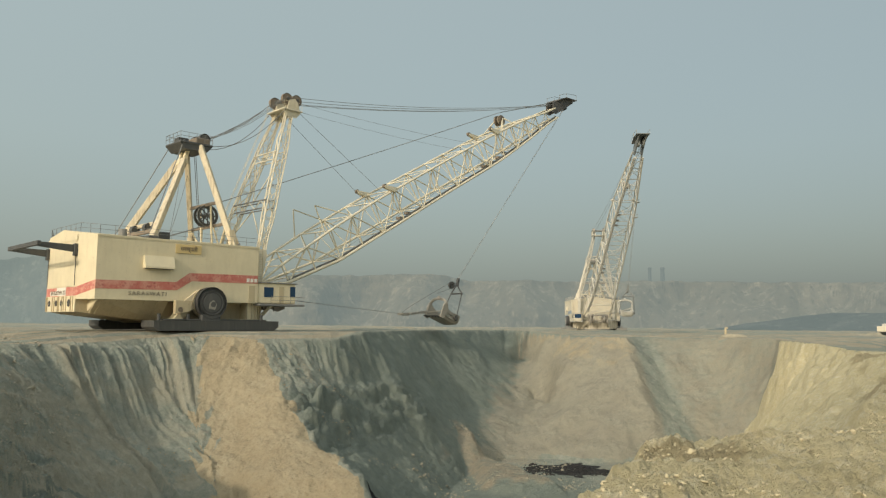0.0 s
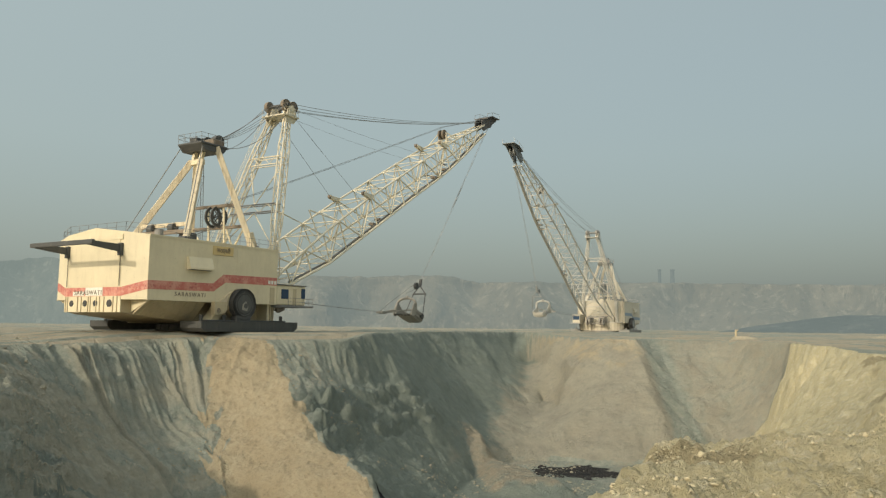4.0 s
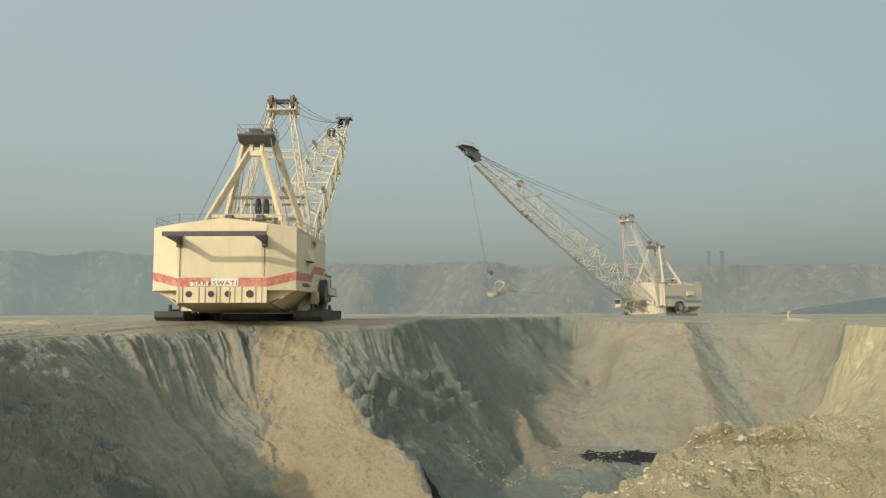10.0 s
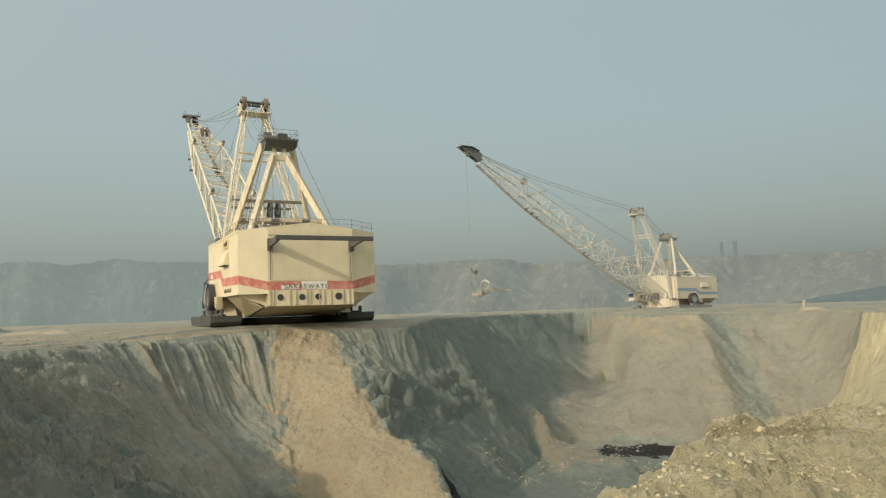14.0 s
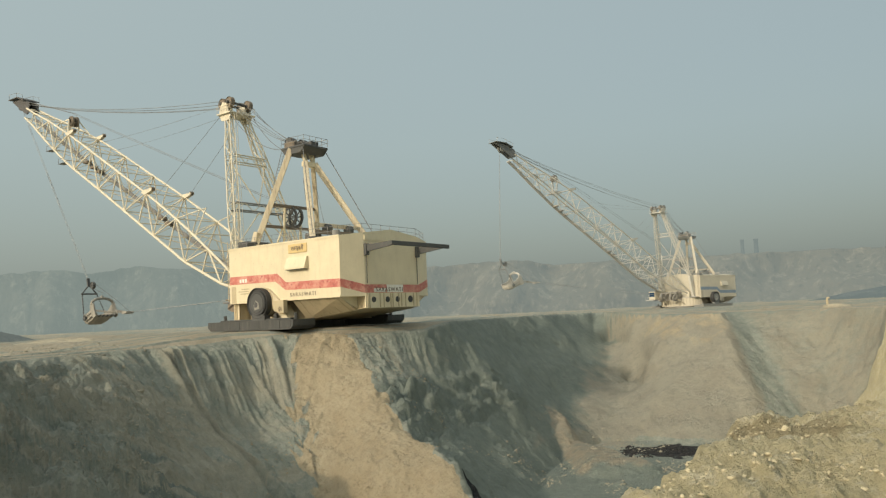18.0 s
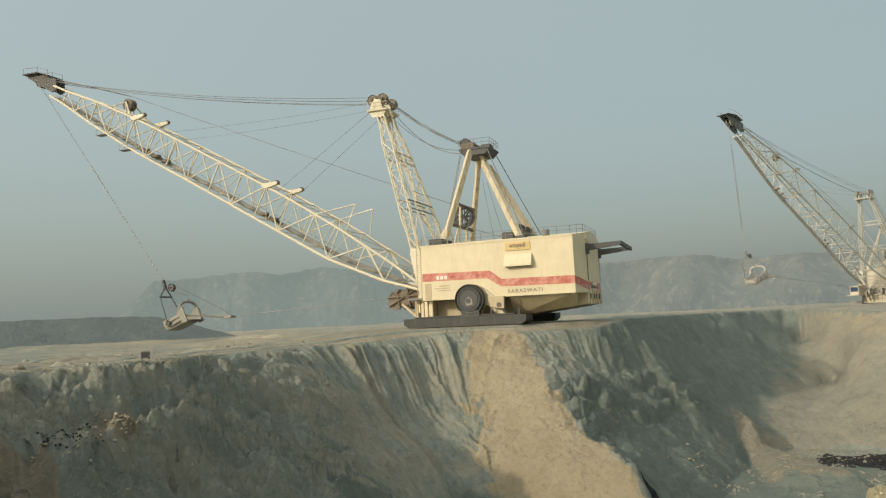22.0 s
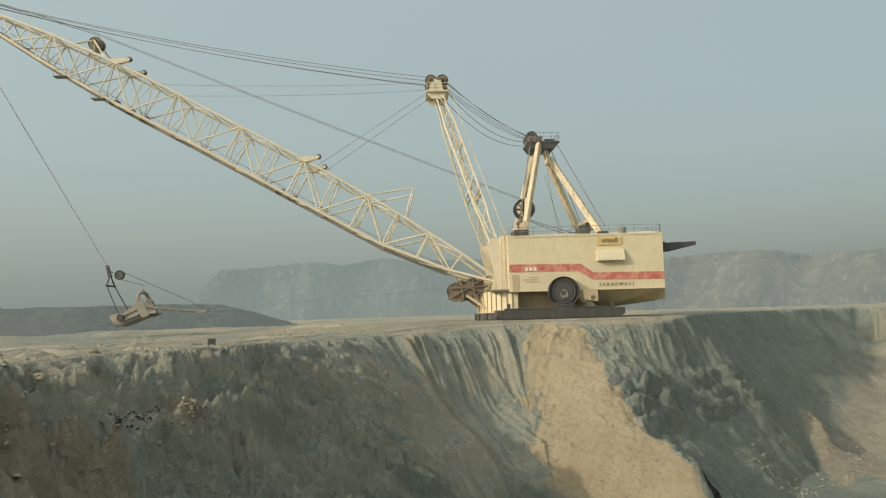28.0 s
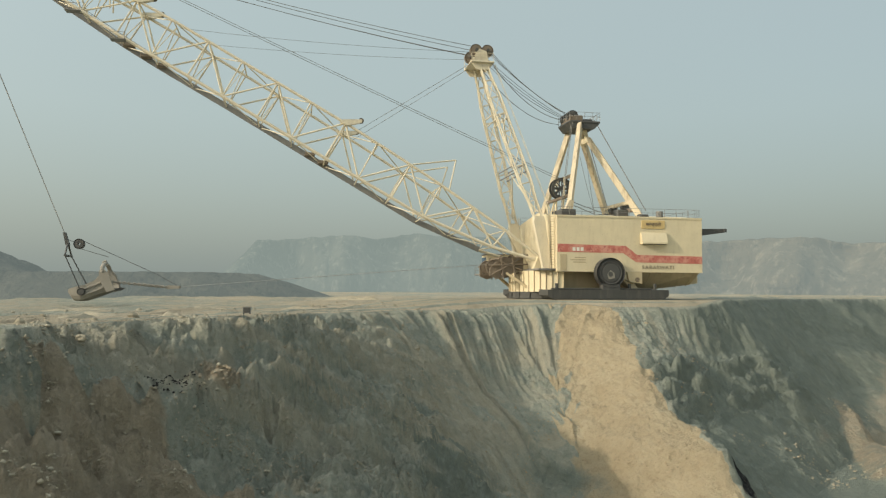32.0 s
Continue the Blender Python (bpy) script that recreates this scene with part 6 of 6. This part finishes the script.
# ---------------------------------------------------------------- small things on the benches
def switch_box(x, y):
    t = tagged(thing("switch_box", (x, y, height_at(x, y)), "small dark steel switch box on legs beside the track", "switch box", turn=35))
    part("cabinet", boxed((-0.32, -0.24, 0.25), (0.32, 0.24, 0.72), 0.02), M["pipe"], t)
    part("roof", prism([(-0.36, 0.72), (0.36, 0.72), (0.36, 0.75), (0, 0.80), (-0.36, 0.75)], "y", -0.28, 0.28), M["pipe"], t)
    part("door", boxed((-0.26, -0.26, 0.30), (0.26, -0.235, 0.68), 0.005), M["dark"], t)
    for sx in (-0.26, 0.26):
        for sy in (-0.18, 0.18):
            part("leg", boxed((sx - 0.04, sy - 0.04, -0.05), (sx + 0.04, sy + 0.04, 0.27)), M["dark"], t)


switch_box(-43.0, 49.4)


def scrap_plate(x, y, turn, label):
    t = tagged(thing("scrap_plate", (x, y, height_at(x, y)), label, "scrap steel", turn=turn))
    part("plate", prism([(-1.7, 0.0), (-1.6, 0.12), (-0.6, 0.35), (0.4, 0.8), (1.7, 0.95), (1.6, 0.75), (0.6, 0.5), (-0.5, 0.0)], "y", -0.8, 0.8), D["dark"], t)
    part("rib", boxed((-0.9, -0.1, 0.0), (0.9, 0.1, 0.45), 0.03), D["dark"], t)


scrap_plate(-0.5, 212.0, 8, "dark bent scrap plate lying on the bench")


def marker_cairn(x, y):
    h = height_at(x, y)
    t = tagged(thing("marker_post", (x, y, h), "dusty cream marker post standing in a low earth mound", "marker post", turn=-20))
    part("post", rod(bmesh.new(), (0, 0, 0.2), (0, 0, 1.75), 0.22, 10, 0.16), M["under"], t)
    part("cap", boxed((-0.12, -0.16, 1.6), (0.42, 0.16, 1.85), 0.06), M["under"], t)
    bm = bmesh.new()
    bmesh.ops.create_icosphere(bm, subdivisions=3, radius=1)
    for v in bm.verts:
        v.co = Vector((v.co.x * 2.4 + 1.5, v.co.y * 1.0, max(-0.3, v.co.z * (0.75 - 0.18 * v.co.x)) + 0.12 * noise.noise(v.co * 3)))
    part("mound", bm, M["stone"], t)


marker_cairn(51.6, 134.8 + 3.5)
for x, y in ((37.0, 146), (41.0, 148), (44.0, 147)):
    boulder(x, y + 1.5, 0.3, M["stone"], "grey stone on the rim of the cut", int(x * 3))


def chimney(az, r, top, width):
    a = radians(az)
    t = tagged(thing("chimney", (r * math.sin(a), r * math.cos(a), -2), "dark chimney standing behind the far bench", "chimney", "pair of far chimneys"))
    bm = bmesh.new()
    rod(bm, (0, 0, 0), (0, 0, top + 2), width * 0.6, 16, width * 0.42)
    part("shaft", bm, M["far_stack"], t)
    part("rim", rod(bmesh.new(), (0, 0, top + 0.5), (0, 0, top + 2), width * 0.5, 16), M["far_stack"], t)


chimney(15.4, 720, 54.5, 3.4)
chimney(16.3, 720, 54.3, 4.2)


def tipper(x, y, turn):
    """A red tipper lorry that waits at the end of the bench."""
    t = tagged(thing("tipper_truck", (x, y, height_at(x, y)), "dusty red tipper truck standing on the bench", "truck", turn=turn))
    part("chassis", boxed((-4.0, -0.5, 0.7), (3.6, 0.5, 1.0), 0.04), D["dark"], t)
    cabp = part("cab", boxed((1.9, -1.2, 0.9), (3.7, 1.2, 3.0), 0.15), M["redtruck"], t)
    part("windscreen", boxed((3.66, -1.05, 1.9), (3.74, 1.05, 2.75)), M["glass"], cabp)
    for s in (1, -1):
        part("side_window", boxed((2.3, s * 1.2 - 0.03, 1.95), (3.4, s * 1.2 + 0.03, 2.7)), M["glass"], cabp)
    part("body", prism([(-4.2, 1.1), (1.6, 1.1), (1.7, 2.9), (-4.5, 2.9)], "y", -1.25, 1.25), M["redtruck"], t, "red tipper body")
    part("load", boxed((-4.0, -1.1, 2.85), (1.4, 1.1, 3.1), 0.1), M["stone"], t)
    for xw in (2.8, -1.6, -2.9):
        for s in (1, -1):
            wheel = part("wheel", disc((xw, s * 1.0, 0.52), (0, 1, 0), 0.52, 0.4, 20, 0.0), D["dark"], t)
    return t


tipper(128.0, 212.0, 160)


def excavator(x, y, turn):
    t = tagged(thing("excavator", (x, y, height_at(x, y)), "excavator with a raised dark arm, its paint paled for haze", "excavator", turn=turn))
    for s in (1, -1):
        part("track", prism([(-2.2, 0.0), (2.2, 0.0), (2.6, 0.45), (2.2, 0.95), (-2.2, 0.95), (-2.6, 0.45)], "y", min(s * 1.0, s * 1.7), max(s * 1.0, s * 1.7)), D["dark"], t)
    part("body", boxed((-2.6, -1.5, 1.1), (1.6, 1.5, 2.6), 0.15), D["cream"], t)
    part("cab", boxed((0.4, 0.4, 1.2), (1.9, 1.5, 3.3), 0.12), D["pipe"], t)
    beam("boom", (1.2, 0, 2.0), (5.6, 0, 6.8), 0.6, 0.9, D["dark"], t)
    beam("arm", (5.6, 0, 6.8), (8.2, 0, 3.6), 0.45, 0.6, D["dark"], t)
    part("bucket", prism([(7.7, 3.8), (8.9, 3.6), (9.0, 2.4), (7.6, 2.2)], "y", -0.7, 0.7), D["dark"], t)
    part("ram", rod(bmesh.new(), (1.6, 0, 2.0), (3.6, 0, 4.2), 0.16), D["pipe"], t)


excavator(121.0, 206.0, 35)
for k, (x, y, lx, ly, h) in enumerate([(115.5, 203, 4.0, 4.0, 2.2), (134, 216, 7, 6, 3.4)]):
    earth_pile(x, y, lx, ly, h, 80 + k * 5.1, 0, "stone", "conical pile of dug grey earth")


# brown rubble slipped down the slope beside the coal
rnd = np.random.RandomState(12)
P = np.c_[rnd.normal(-32.9, 0.6, 900), rnd.normal(35.3, 0.9, 900)]
scatter("slipped_rubble", P, 0.025 * (7.0 ** (rnd.rand(900) ** 2.2)), M["slip"], "brown rubble slipped down the slope", 12)


# ---------------------------------------------------------------- what moves
def motions():
    slews = ([(0, 44.1), (1, 47.4), (2, 51.1), (3, 55.3), (6, 70.2), (9, 87.3), (12, 107.2), (15.5, 132.0), (19, 157.0), (21, 171.5), (23, 185.6), (25.5, 197.0), (28, 205.9), (30, 212.0), (32, 217.5)],
             [(0, -92.8), (3, -112.0), (6, -128.0), (9, -137.1), (12, -142.9), (14.5, -142.2), (17, -138.5), (19, -135.0), (21, -128.3), (23, -119.8), (24.5, -112.5), (26, -102.0), (29.5, -76.1), (32, -61.0)])
    places = ([(0, 45.6, 2.4), (6, 49.7, 3.4), (9, 46.9, 3.9), (13, 49, 3.8), (19, 51.9, 3.3), (23, 49.6, 2.6), (28, 55.0, 2.1), (32, 61.4, 1.0)],
              [(0, 58, 6.0), (3, 60.6, 6.2), (6, 59.5, 6.2), (9, 68, 8.1), (12, 73.0, 6.5), (14, 77.5, 7.2), (17, 79.5, 9.3), (19, 79.5, 9.5), (21, 77, 9.3), (24, 70, 6.8), (26.5, 61, 8.5), (29.5, 54, 9.7), (32, 52, 9.5)])
    for (d, b, lines), turn, rows, place in zip((near_machine, far_machine), slews, places, (NEAR, FAR)):
        walk(d, [(t, pose(*place, 0, 0, a)) for t, a in turn])
        walk(b, [(t, pose(x, 0, z)) for t, x, z in rows])
        keyed = [[], [], [], []]
        for t, x, z in rows:
            ends = ((Vector((81.2, 0, 47.6)), Vector((x + 3.5, 0, z + 6.9))), (Vector((10.8, 0, 4.6)), Vector((x - 10.2, 0, z + 0.3))))
            for k, (p, q) in enumerate(ends):
                # one strand from each end, overlapping
                keyed[2 * k].append((t, between(p, q, (1, 0, 0))[0]))
                keyed[2 * k + 1].append((t, between(q, p, (1, 0, 0))[0]))
        for line, keys in zip(lines, keyed):
            walk(line, keys)


motions()
